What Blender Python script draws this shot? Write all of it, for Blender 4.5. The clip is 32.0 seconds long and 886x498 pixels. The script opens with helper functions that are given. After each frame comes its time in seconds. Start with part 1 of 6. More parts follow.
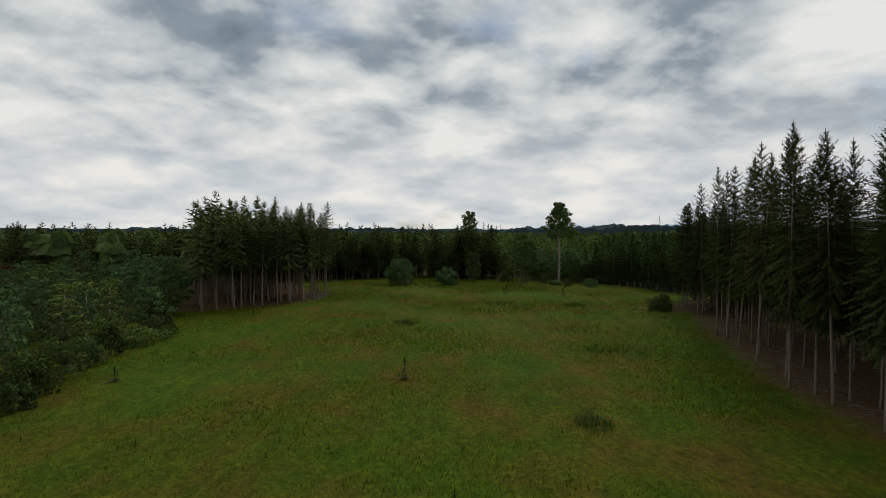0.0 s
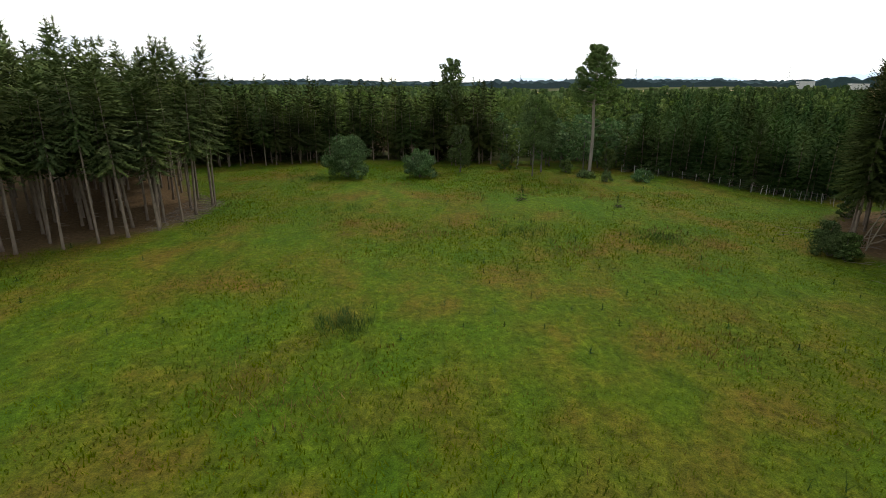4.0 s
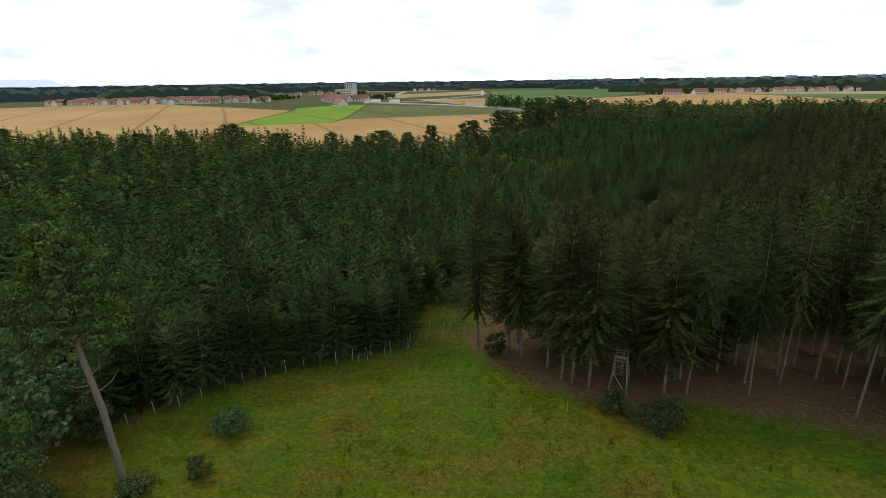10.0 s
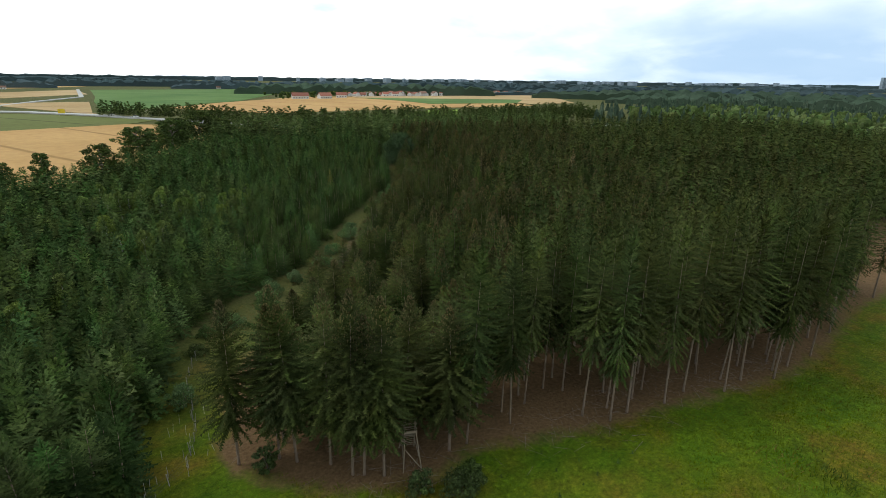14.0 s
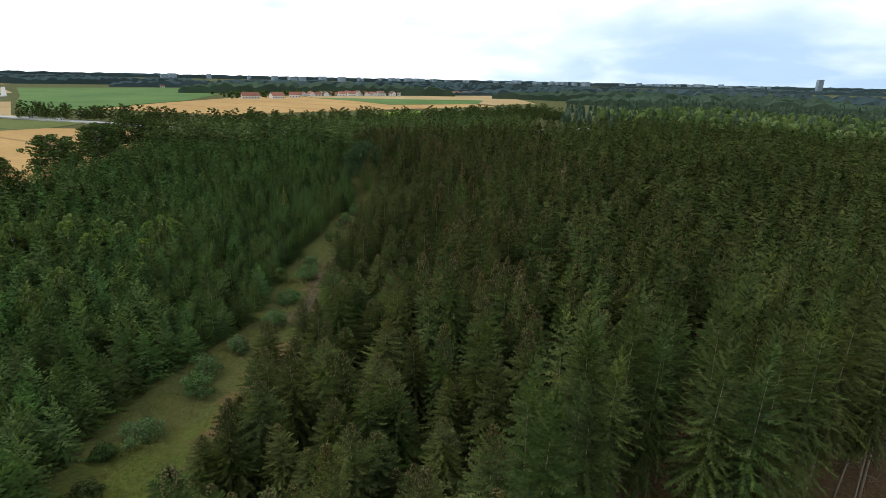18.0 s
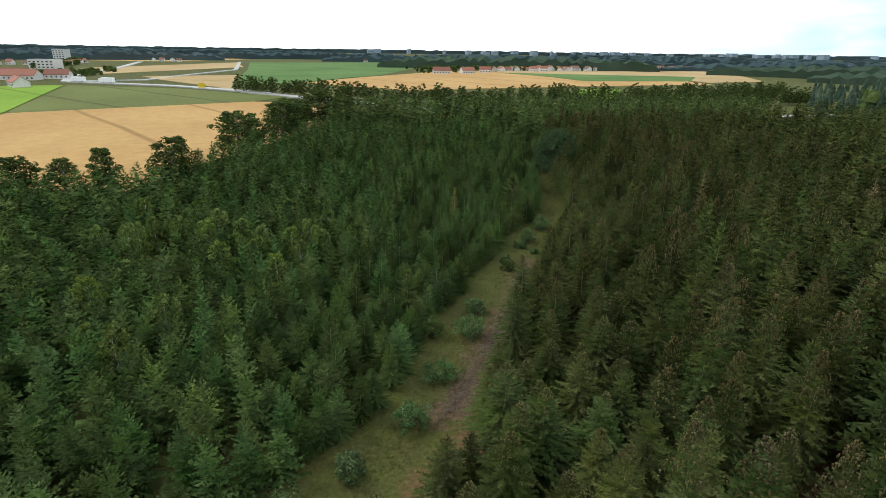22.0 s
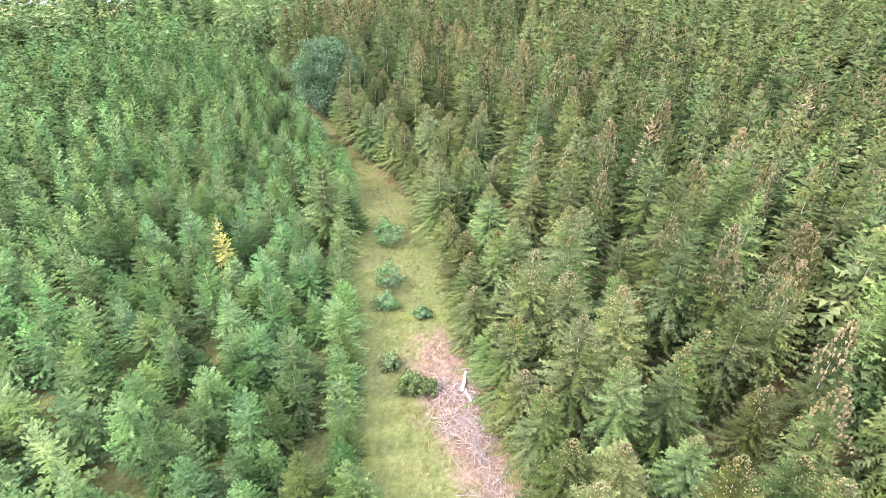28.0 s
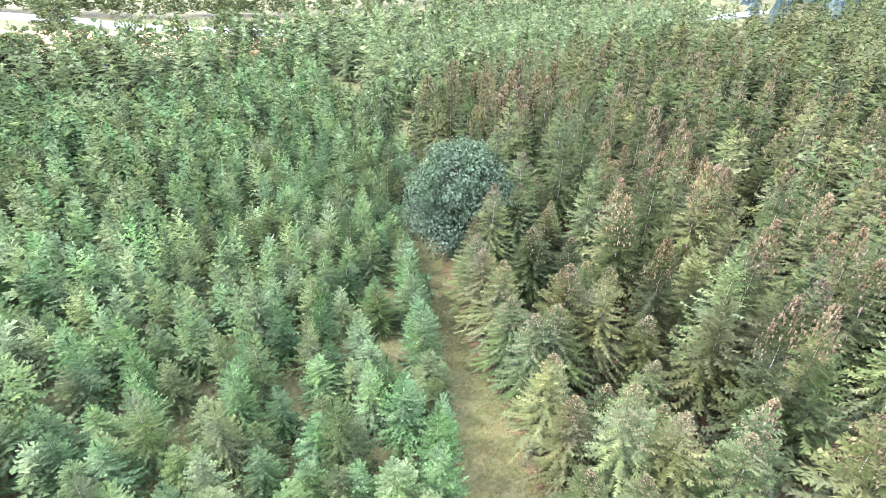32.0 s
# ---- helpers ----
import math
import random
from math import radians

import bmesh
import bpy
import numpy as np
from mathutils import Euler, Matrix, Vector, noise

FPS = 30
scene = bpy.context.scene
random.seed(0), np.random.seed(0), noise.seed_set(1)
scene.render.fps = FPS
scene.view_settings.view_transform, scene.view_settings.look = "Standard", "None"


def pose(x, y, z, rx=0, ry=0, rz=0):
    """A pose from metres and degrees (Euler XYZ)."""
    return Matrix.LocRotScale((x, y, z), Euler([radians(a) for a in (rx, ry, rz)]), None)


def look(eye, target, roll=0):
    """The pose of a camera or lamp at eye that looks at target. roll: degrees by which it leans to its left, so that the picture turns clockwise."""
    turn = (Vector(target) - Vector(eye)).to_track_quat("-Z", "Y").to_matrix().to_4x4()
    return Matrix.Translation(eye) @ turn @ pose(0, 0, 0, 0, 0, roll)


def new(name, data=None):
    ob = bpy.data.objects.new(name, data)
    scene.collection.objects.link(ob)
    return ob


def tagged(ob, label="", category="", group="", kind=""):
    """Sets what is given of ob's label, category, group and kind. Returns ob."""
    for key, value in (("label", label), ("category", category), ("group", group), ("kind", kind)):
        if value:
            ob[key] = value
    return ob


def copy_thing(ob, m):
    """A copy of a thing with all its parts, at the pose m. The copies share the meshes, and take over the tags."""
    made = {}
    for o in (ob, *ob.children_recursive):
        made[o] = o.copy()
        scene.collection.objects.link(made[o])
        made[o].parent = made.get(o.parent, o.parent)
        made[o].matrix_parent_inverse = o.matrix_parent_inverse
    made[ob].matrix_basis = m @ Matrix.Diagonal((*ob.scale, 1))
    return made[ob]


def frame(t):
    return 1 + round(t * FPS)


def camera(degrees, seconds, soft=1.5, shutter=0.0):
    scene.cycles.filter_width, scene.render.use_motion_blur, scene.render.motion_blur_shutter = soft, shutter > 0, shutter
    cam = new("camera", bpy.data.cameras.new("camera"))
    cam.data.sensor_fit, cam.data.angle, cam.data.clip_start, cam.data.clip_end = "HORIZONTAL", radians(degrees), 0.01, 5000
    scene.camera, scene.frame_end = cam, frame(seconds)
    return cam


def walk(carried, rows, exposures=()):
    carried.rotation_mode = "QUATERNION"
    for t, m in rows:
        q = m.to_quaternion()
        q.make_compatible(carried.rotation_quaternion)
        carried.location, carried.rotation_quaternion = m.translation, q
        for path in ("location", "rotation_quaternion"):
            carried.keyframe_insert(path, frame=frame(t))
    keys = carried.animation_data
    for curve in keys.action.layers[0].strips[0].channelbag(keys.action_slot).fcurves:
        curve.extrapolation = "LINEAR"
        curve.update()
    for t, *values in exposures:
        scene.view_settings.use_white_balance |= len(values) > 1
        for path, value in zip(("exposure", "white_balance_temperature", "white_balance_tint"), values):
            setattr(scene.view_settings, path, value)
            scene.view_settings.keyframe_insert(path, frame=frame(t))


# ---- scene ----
cam = camera(79.2, 32.0, 0.6)
PATH = [
    (0, (3.565, 4.334, 14.727), (3.474, 6.33, 14.655), -0.0),
    (0.5, (3.815, 9.684, 14.675), (3.74, 11.682, 14.605), 0.3),
    (1, (3.657, 15.542, 14.64), (3.595, 17.54, 14.57), 0.6),
    (1.5, (3.325, 21.514, 14.529), (3.268, 23.512, 14.46), 0.8),
    (2, (2.901, 27.662, 14.372), (2.858, 29.658, 14.258), 0.7),
    (2.5, (2.447, 33.87, 14.257), (2.417, 35.823, 13.831), 0.5),
    (4.5, (-1.357, 61.833, 16.961), (-1.281, 63.74, 16.364), 0.4),
    (5, (-2.517, 68.984, 18.52), (-2.417, 70.893, 17.931), 0.3),
    (5.5, (-3.971, 75.737, 20.173), (-3.842, 77.643, 19.582), 0.4),
    (6, (-5.631, 82.29, 21.758), (-5.469, 84.198, 21.179), 0.3),
    (6.5, (-7.162, 88.139, 22.939), (-6.644, 89.985, 22.369), 0.6),
    (7, (-8.027, 94.065, 24.547), (-7.019, 95.697, 23.978), -0.5),
    (7.5, (-8.86, 99.408, 25.866), (-7.45, 100.707, 25.295), -0.7),
    (8, (-8.592, 103.779, 27.141), (-7.021, 104.876, 26.569), -0.8),
    (8.5, (-8.386, 108.086, 28.362), (-6.799, 109.158, 27.784), -0.6),
    (9, (-7.817, 112.237, 29.408), (-6.166, 113.202, 28.823), -0.7),
    (9.5, (-7.133, 115.696, 30.334), (-5.35, 116.384, 29.744), -0.7),
    (10, (-6.118, 118.877, 31.201), (-4.216, 119.045, 30.606), -0.8),
    (10.5, (-5.17, 121.553, 32.004), (-3.279, 121.289, 31.407), -0.6),
    (11, (-3.967, 123.667, 33.187), (-2.137, 123.129, 32.585), -0.5),
    (11.5, (-2.753, 125.375, 33.889), (-1.002, 124.617, 33.289), -0.2),
    (12, (-1.443, 126.664, 34.688), (0.219, 125.727, 34.089), 0.0),
    (12.5, (-0.182, 127.449, 35.44), (1.456, 126.471, 34.838), 0.2),
    (13, (1.233, 127.867, 36.181), (2.847, 126.851, 35.58), 0.4),
    (13.5, (2.702, 127.908, 36.9), (4.304, 126.874, 36.297), 0.6),
    (14, (4.434, 127.598, 37.866), (6.032, 126.558, 37.263), 0.8),
    (14.5, (6.314, 127.075, 38.634), (7.911, 126.034, 38.029), 0.9),
    (16.5, (16.676, 123.234, 38.638), (18.274, 122.195, 38.031), 0.8),
    (17, (19.813, 121.79, 38.801), (21.4, 120.733, 38.197), 1.1),
    (17.5, (23.248, 120.14, 38.751), (24.807, 119.043, 38.146), 1.0),
    (18, (26.951, 118.436, 38.664), (28.459, 117.269, 38.061), 1.2),
    (18.5, (30.474, 116.474, 38.428), (31.966, 115.285, 37.825), 1.2),
    (19, (34.117, 114.455, 38.305), (35.647, 113.316, 37.702), 1.2),
    (19.5, (37.666, 112.252, 38.39), (39.258, 111.203, 37.784), 1.2),
    (20, (41.52, 110.054, 38.429), (43.209, 109.175, 37.818), 1.0),
    (20.5, (45.712, 108.055, 38.332), (47.491, 107.381, 37.714), 1.0),
    (21, (50.12, 106.202, 38.115), (51.918, 105.581, 37.499), 0.8),
    (21.5, (54.5, 104.864, 38.042), (56.294, 104.261, 37.398), 0.8),
    (22, (59.103, 103.808, 38.026), (60.882, 103.216, 37.331), 0.8),
    (22.5, (63.756, 102.98, 37.924), (65.517, 102.406, 37.169), 0.8),
    (23, (68.411, 102.045, 37.782), (70.142, 101.498, 36.944), 0.5),
    (23.5, (73.19, 101.381, 38.037), (74.88, 100.858, 37.105), 0.8),
    (24, (78.215, 100.689, 38.022), (79.861, 100.19, 37.002), 0.7),
    (24.5, (83.197, 99.999, 37.977), (84.781, 99.457, 36.883), 0.7),
    (25, (88.346, 99.21, 38.041), (89.88, 98.54, 36.948), 0.5),
    (25.5, (93.095, 98.393, 38.071), (94.561, 97.581, 36.979), 0.5),
    (26, (97.998, 97.186, 38.176), (99.371, 96.221, 37.089), 0.4),
    (26.5, (102.5, 95.632, 38.157), (103.769, 94.529, 37.075), 0.2),
    (28.5, (120.505, 85.93, 37.782), (121.468, 84.537, 36.717), 0.5),
    (29, (125.121, 82.474, 37.973), (125.941, 80.967, 36.947), 0.5),
    (29.5, (129.292, 78.92, 38.26), (129.989, 77.34, 37.252), 0.4),
    (30, (133.481, 74.812, 38.532), (134.204, 73.246, 37.519), 0.5),
    (30.5, (137.16, 70.594, 38.575), (138.121, 69.166, 37.557), 0.5),
    (31, (140.95, 66.033, 38.57), (142.153, 64.809, 37.544), 0.5),
    (31.5, (144.618, 61.947, 38.434), (145.884, 60.789, 37.406), 0.3),
    (32, (148.903, 57.86, 38.303), (150.333, 56.915, 37.274), 0.4),
]
EXPOSURES = [(0.0, -0.6, 6500, 10), (2.5, -0.55, 6500, 10), (4.5, 0.65, 6500, 10), (6.2, 0.55, 6500, 10), (7.2, 0.22, 6500, 10), (9.0, 0.1, 6500, 10), (12.0, 0.48, 6350, 9), (14.5, 0.5, 6300, 9), (22.0, 0.78, 6300, 9), (23.0, 1.3, 6200, 11), (24.0, 2.15, 6250, 16), (25.0, 2.7, 6300, 18), (26.0, 3.25, 6250, 22), (28.5, 3.77, 5580, 35), (32.0, 3.83, 5330, 51)]
walk(cam, [(t, look(eye, target, roll)) for t, eye, target, roll in PATH], EXPOSURES)

# ---- world and sun ----
world = bpy.data.worlds.new("overcast_sky")
scene.world = world
world.use_nodes = True
wn, wl = world.node_tree.nodes, world.node_tree.links
wn.clear()


def wnode(kind, **values):
    n = wn.new(kind)
    for k, v in values.items():
        n.inputs[k].default_value = v
    return n


SUN_AZIMUTH = radians(38.0)
SUN_HEIGHT = radians(48.0)
sky = wn.new("ShaderNodeTexSky")
sky.sky_type = "NISHITA"
sky.sun_disc = False
sky.sun_elevation = SUN_HEIGHT
sky.sun_rotation = SUN_AZIMUTH
coord = wn.new("ShaderNodeTexCoord")
split = wn.new("ShaderNodeSeparateXYZ")
wl.new(coord.outputs["Generated"], split.inputs[0])
lift = wn.new("ShaderNodeMath"); lift.operation = "MAXIMUM"; lift.inputs[1].default_value = 0.0
wl.new(split.outputs[2], lift.inputs[0])
lift2 = wn.new("ShaderNodeMath"); lift2.operation = "ADD"; lift2.inputs[1].default_value = 0.28
wl.new(lift.outputs[0], lift2.inputs[0])
px = wn.new("ShaderNodeMath"); px.operation = "DIVIDE"
py = wn.new("ShaderNodeMath"); py.operation = "DIVIDE"
for p, k in ((px, 0), (py, 1)):
    wl.new(split.outputs[k], p.inputs[0])
    wl.new(lift2.outputs[0], p.inputs[1])
flat = wn.new("ShaderNodeCombineXYZ")
wl.new(px.outputs[0], flat.inputs[0]); wl.new(py.outputs[0], flat.inputs[1])
puffs = wnode("ShaderNodeTexNoise", Scale=2.5, Detail=8.0, Roughness=0.52, Distortion=0.15)
wl.new(flat.outputs[0], puffs.inputs["Vector"])
shade = wnode("ShaderNodeTexNoise", Scale=1.3, Detail=6.0, Roughness=0.5, Distortion=0.3)
shift = wn.new("ShaderNodeVectorMath"); shift.operation = "ADD"; shift.inputs[1].default_value = (3.1, 7.7, 0.4)
wl.new(flat.outputs[0], shift.inputs[0]); wl.new(shift.outputs[0], shade.inputs["Vector"])
# grey bellies of the clouds, between white tops
belly = wn.new("ShaderNodeValToRGB")
while len(belly.color_ramp.elements) < 4:
    belly.color_ramp.elements.new(0.5)
for e, (pos, col) in zip(belly.color_ramp.elements, ((0.36, (1.3, 1.28, 1.22, 1)), (0.50, (1.05, 1.08, 1.08, 1)), (0.60, (0.90, 0.96, 1.0, 1)), (0.74, (0.70, 0.78, 0.86, 1)))):
    e.position, e.color = pos, col
wl.new(puffs.outputs["Fac"], belly.inputs[0])
# higher up the clouds stand apart with darker undersides; haze pales them near the horizon
heavy = wn.new("ShaderNodeValToRGB")
while len(heavy.color_ramp.elements) < 5:
    heavy.color_ramp.elements.new(0.5)
for e, (pos, col) in zip(heavy.color_ramp.elements, ((0.36, (1.25, 1.26, 1.22, 1)), (0.47, (0.88, 0.94, 0.95, 1)), (0.53, (0.66, 0.73, 0.78, 1)), (0.58, (0.42, 0.50, 0.57, 1)), (0.70, (0.26, 0.33, 0.40, 1)))):
    e.position, e.color = pos, col
wl.new(puffs.outputs["Fac"], heavy.inputs[0])
rising = wn.new("ShaderNodeMapRange"); rising.inputs["From Min"].default_value, rising.inputs["From Max"].default_value = 0.09, 0.26
wl.new(split.outputs[2], rising.inputs[0])
cloud = wn.new("ShaderNodeMix"); cloud.data_type = "RGBA"
wl.new(rising.outputs[0], cloud.inputs[0]); wl.new(belly.outputs[0], cloud.inputs[6]); wl.new(heavy.outputs[0], cloud.inputs[7])
cover = wn.new("ShaderNodeValToRGB")
cover.color_ramp.elements[0].position, cover.color_ramp.elements[1].position = 0.24, 0.38
wl.new(shade.outputs["Fac"], cover.inputs[0])
blue = wn.new("ShaderNodeBackground"); blue.inputs["Strength"].default_value = 0.12
wl.new(sky.outputs[0], blue.inputs["Color"])
# the overcast veil: brighter than clear sky
veil = wn.new("ShaderNodeBackground"); veil.inputs["Strength"].default_value = 0.95
wl.new(cloud.outputs[2], veil.inputs["Color"])
mixsky = wn.new("ShaderNodeMixShader")
wl.new(cover.outputs[0], mixsky.inputs[0]); wl.new(blue.outputs[0], mixsky.inputs[1]); wl.new(veil.outputs[0], mixsky.inputs[2])
# the clouds break towards the south, low over the horizon
bearing = wn.new("ShaderNodeVectorMath"); bearing.operation = "DOT_PRODUCT"; bearing.inputs[1].default_value = (0.259, -0.966, 0.0)
wl.new(coord.outputs["Generated"], bearing.inputs[0])
south = wn.new("ShaderNodeMapRange"); south.interpolation_type = "SMOOTHSTEP"
south.inputs["From Min"].default_value, south.inputs["From Max"].default_value = 0.70, 0.97
wl.new(bearing.outputs["Value"], south.inputs[0])
low = wn.new("ShaderNodeMapRange"); low.interpolation_type = "SMOOTHSTEP"
low.inputs["From Min"].default_value, low.inputs["From Max"].default_value = 0.19, 0.05
wl.new(split.outputs[2], low.inputs[0])
gap = wn.new("ShaderNodeMath"); gap.operation = "MULTIPLY"
wl.new(south.outputs[0], gap.inputs[0]); wl.new(low.outputs[0], gap.inputs[1])
ragged = wn.new("ShaderNodeMapRange")
ragged.inputs["From Min"].default_value, ragged.inputs["From Max"].default_value = 0.35, 0.60
ragged.inputs["To Min"].default_value, ragged.inputs["To Max"].default_value = 0.55, 0.95
wl.new(shade.outputs["Fac"], ragged.inputs[0])
clearing = wn.new("ShaderNodeMath"); clearing.operation = "MULTIPLY"
wl.new(gap.outputs[0], clearing.inputs[0]); wl.new(ragged.outputs[0], clearing.inputs[1])
pale = wn.new("ShaderNodeBackground"); pale.inputs["Color"].default_value, pale.inputs["Strength"].default_value = (0.36, 0.50, 0.66, 1), 1.0
open_sky = wn.new("ShaderNodeMixShader")
wl.new(clearing.outputs[0], open_sky.inputs[0]); wl.new(mixsky.outputs[0], open_sky.inputs[1]); wl.new(pale.outputs[0], open_sky.inputs[2])
wout = wn.new("ShaderNodeOutputWorld")
wl.new(open_sky.outputs[0], wout.inputs[0])

sun = new("sun", bpy.data.lights.new("sun", "SUN"))
sun.data.energy, sun.data.angle, sun.data.color = 1.15, radians(14), (1.0, 0.95, 0.87)
sun.matrix_world = look((0, 0, 100), (-math.sin(SUN_AZIMUTH) * math.cos(SUN_HEIGHT) * 100, -math.cos(SUN_AZIMUTH) * math.cos(SUN_HEIGHT) * 100, 100 - 100 * math.sin(SUN_HEIGHT)))


# ---- materials ----
def shader(name, rough=0.8, metal=0.0, spec=0.3):
    m = bpy.data.materials.new(name)
    m.use_nodes = True
    nt = m.node_tree
    b = nt.nodes["Principled BSDF"]
    b.inputs["Roughness"].default_value, b.inputs["Metallic"].default_value = rough, metal
    b.inputs["Specular IOR Level"].default_value = spec
    return m, nt, b


def noise_fac(nt, scale, detail=4.0, rough=0.55, stretch=None):
    g = nt.nodes.new("ShaderNodeNewGeometry")
    t = nt.nodes.new("ShaderNodeTexNoise")
    t.inputs["Scale"].default_value, t.inputs["Detail"].default_value, t.inputs["Roughness"].default_value = scale, detail, rough
    if stretch:
        v = nt.nodes.new("ShaderNodeVectorMath"); v.operation = "MULTIPLY"; v.inputs[1].default_value = stretch
        nt.links.new(g.outputs["Position"], v.inputs[0]); nt.links.new(v.outputs[0], t.inputs["Vector"])
    else:
        nt.links.new(g.outputs["Position"], t.inputs["Vector"])
    return t.outputs["Fac"]


def ramp(nt, fac, stops):
    r = nt.nodes.new("ShaderNodeValToRGB")
    els = r.color_ramp.elements
    while len(els) < len(stops):
        els.new(0.5)
    for e, (p, c) in zip(els, stops):
        e.position, e.color = p, (*c, 1)
    nt.links.new(fac, r.inputs[0])
    return r.outputs[0]


def mix(nt, fac, a, b, kind="MIX"):
    m = nt.nodes.new("ShaderNodeMix"); m.data_type = "RGBA"; m.blend_type = kind
    for sock, val in ((m.inputs[0], fac), (m.inputs[6], a), (m.inputs[7], b)):
        if isinstance(val, (int, float)):
            sock.default_value = val
        elif isinstance(val, tuple):
            sock.default_value = (*val, 1)
        else:
            nt.links.new(val, sock)
    return m.outputs[2]


def bump(nt, b, fac, strength, dist=0.05):
    n = nt.nodes.new("ShaderNodeBump")
    n.inputs["Strength"].default_value, n.inputs["Distance"].default_value = strength, dist
    nt.links.new(fac, n.inputs["Height"]); nt.links.new(n.outputs[0], b.inputs["Normal"])


def foliage(name, dark, light, tint, spread=0.5, tree_scale=0.22, thinness=0.25):
    """Leaves or needles: each twig varies by itself, each tree as a whole, and patches of the wood among themselves."""
    m, nt, b = shader(name, 0.8, 0, 0.0)
    g = nt.nodes.new("ShaderNodeNewGeometry")
    col = ramp(nt, g.outputs["Random Per Island"], ((0.0, dark), (0.8, light), (0.93, tuple((a + c) / 2 for a, c in zip(light, tint))), (1.0, tint)))
    o = nt.nodes.new("ShaderNodeObjectInfo")
    tree = nt.nodes.new("ShaderNodeAttribute"); tree.attribute_name = "own"
    each = nt.nodes.new("ShaderNodeMath"); each.operation = "ADD"
    nt.links.new(o.outputs["Random"], each.inputs[0]); nt.links.new(tree.outputs["Fac"], each.inputs[1])
    single = nt.nodes.new("ShaderNodeMath"); single.operation = "FRACT"
    nt.links.new(each.outputs[0], single.inputs[0])
    patch = noise_fac(nt, tree_scale, 2.0)
    hsv = nt.nodes.new("ShaderNodeHueSaturation")
    nt.links.new(col, hsv.inputs["Color"])
    hue = nt.nodes.new("ShaderNodeMapRange")
    hue.inputs["From Min"].default_value, hue.inputs["From Max"].default_value = 0.25, 0.75
    hue.inputs["To Min"].default_value, hue.inputs["To Max"].default_value = 0.487, 0.507
    nt.links.new(patch, hue.inputs[0])
    own = nt.nodes.new("ShaderNodeMapRange")
    own.inputs["To Min"].default_value, own.inputs["To Max"].default_value = -0.03 * spread, 0.028 * spread
    nt.links.new(single.outputs[0], own.inputs[0])
    both = nt.nodes.new("ShaderNodeMath"); both.operation = "ADD"
    nt.links.new(hue.outputs[0], both.inputs[0]); nt.links.new(own.outputs[0], both.inputs[1])
    nt.links.new(both.outputs[0], hsv.inputs["Hue"])
    sat = nt.nodes.new("ShaderNodeMapRange")
    sat.inputs["From Min"].default_value, sat.inputs["From Max"].default_value = 0.3, 0.7
    sat.inputs["To Min"].default_value, sat.inputs["To Max"].default_value = 0.92, 1.12
    nt.links.new(noise_fac(nt, tree_scale * 1.3, 1.0), sat.inputs[0]); nt.links.new(sat.outputs[0], hsv.inputs["Saturation"])
    wobble = nt.nodes.new("ShaderNodeMath"); wobble.operation = "MULTIPLY"; wobble.inputs[1].default_value = 7.31
    frac = nt.nodes.new("ShaderNodeMath"); frac.operation = "FRACT"
    nt.links.new(single.outputs[0], wobble.inputs[0]); nt.links.new(wobble.outputs[0], frac.inputs[0])
    val = nt.nodes.new("ShaderNodeMapRange")
    val.inputs["To Min"].default_value, val.inputs["To Max"].default_value = 1 - spread * 0.5, 1 + spread * 0.5
    nt.links.new(frac.outputs[0], val.inputs[0]); nt.links.new(val.outputs[0], hsv.inputs["Value"])
    big = nt.nodes.new("ShaderNodeMapRange")
    big.inputs["From Min"].default_value, big.inputs["From Max"].default_value = 0.3, 0.7
    big.inputs["To Min"].default_value, big.inputs["To Max"].default_value = 0.84, 1.16
    far = noise_fac(nt, tree_scale * 1.7, 1.0)
    nt.links.new(far, big.inputs[0])
    col = mix(nt, 1.0, hsv.outputs[0], big.outputs[0], "MULTIPLY")
    sprigs = noise_fac(nt, 3.4, 4.0, 0.65)
    col = mix(nt, 0.55, col, ramp(nt, sprigs, ((0.34, (0.40, 0.43, 0.40)), (0.51, (1.0, 1.0, 1.0)), (0.66, (1.5, 1.45, 1.3)))), "MULTIPLY")
    nt.links.new(col, b.inputs["Base Color"])
    # thin leaves let part of the light through
    thin = nt.nodes.new("ShaderNodeBsdfTranslucent")
    nt.links.new(col, thin.inputs["Color"])
    blend = nt.nodes.new("ShaderNodeMixShader"); blend.inputs[0].default_value = thinness
    nt.links.new(b.outputs[0], blend.inputs[1]); nt.links.new(thin.outputs[0], blend.inputs[2])
    nt.links.new(blend.outputs[0], nt.nodes["Material Output"].inputs["Surface"])
    return m


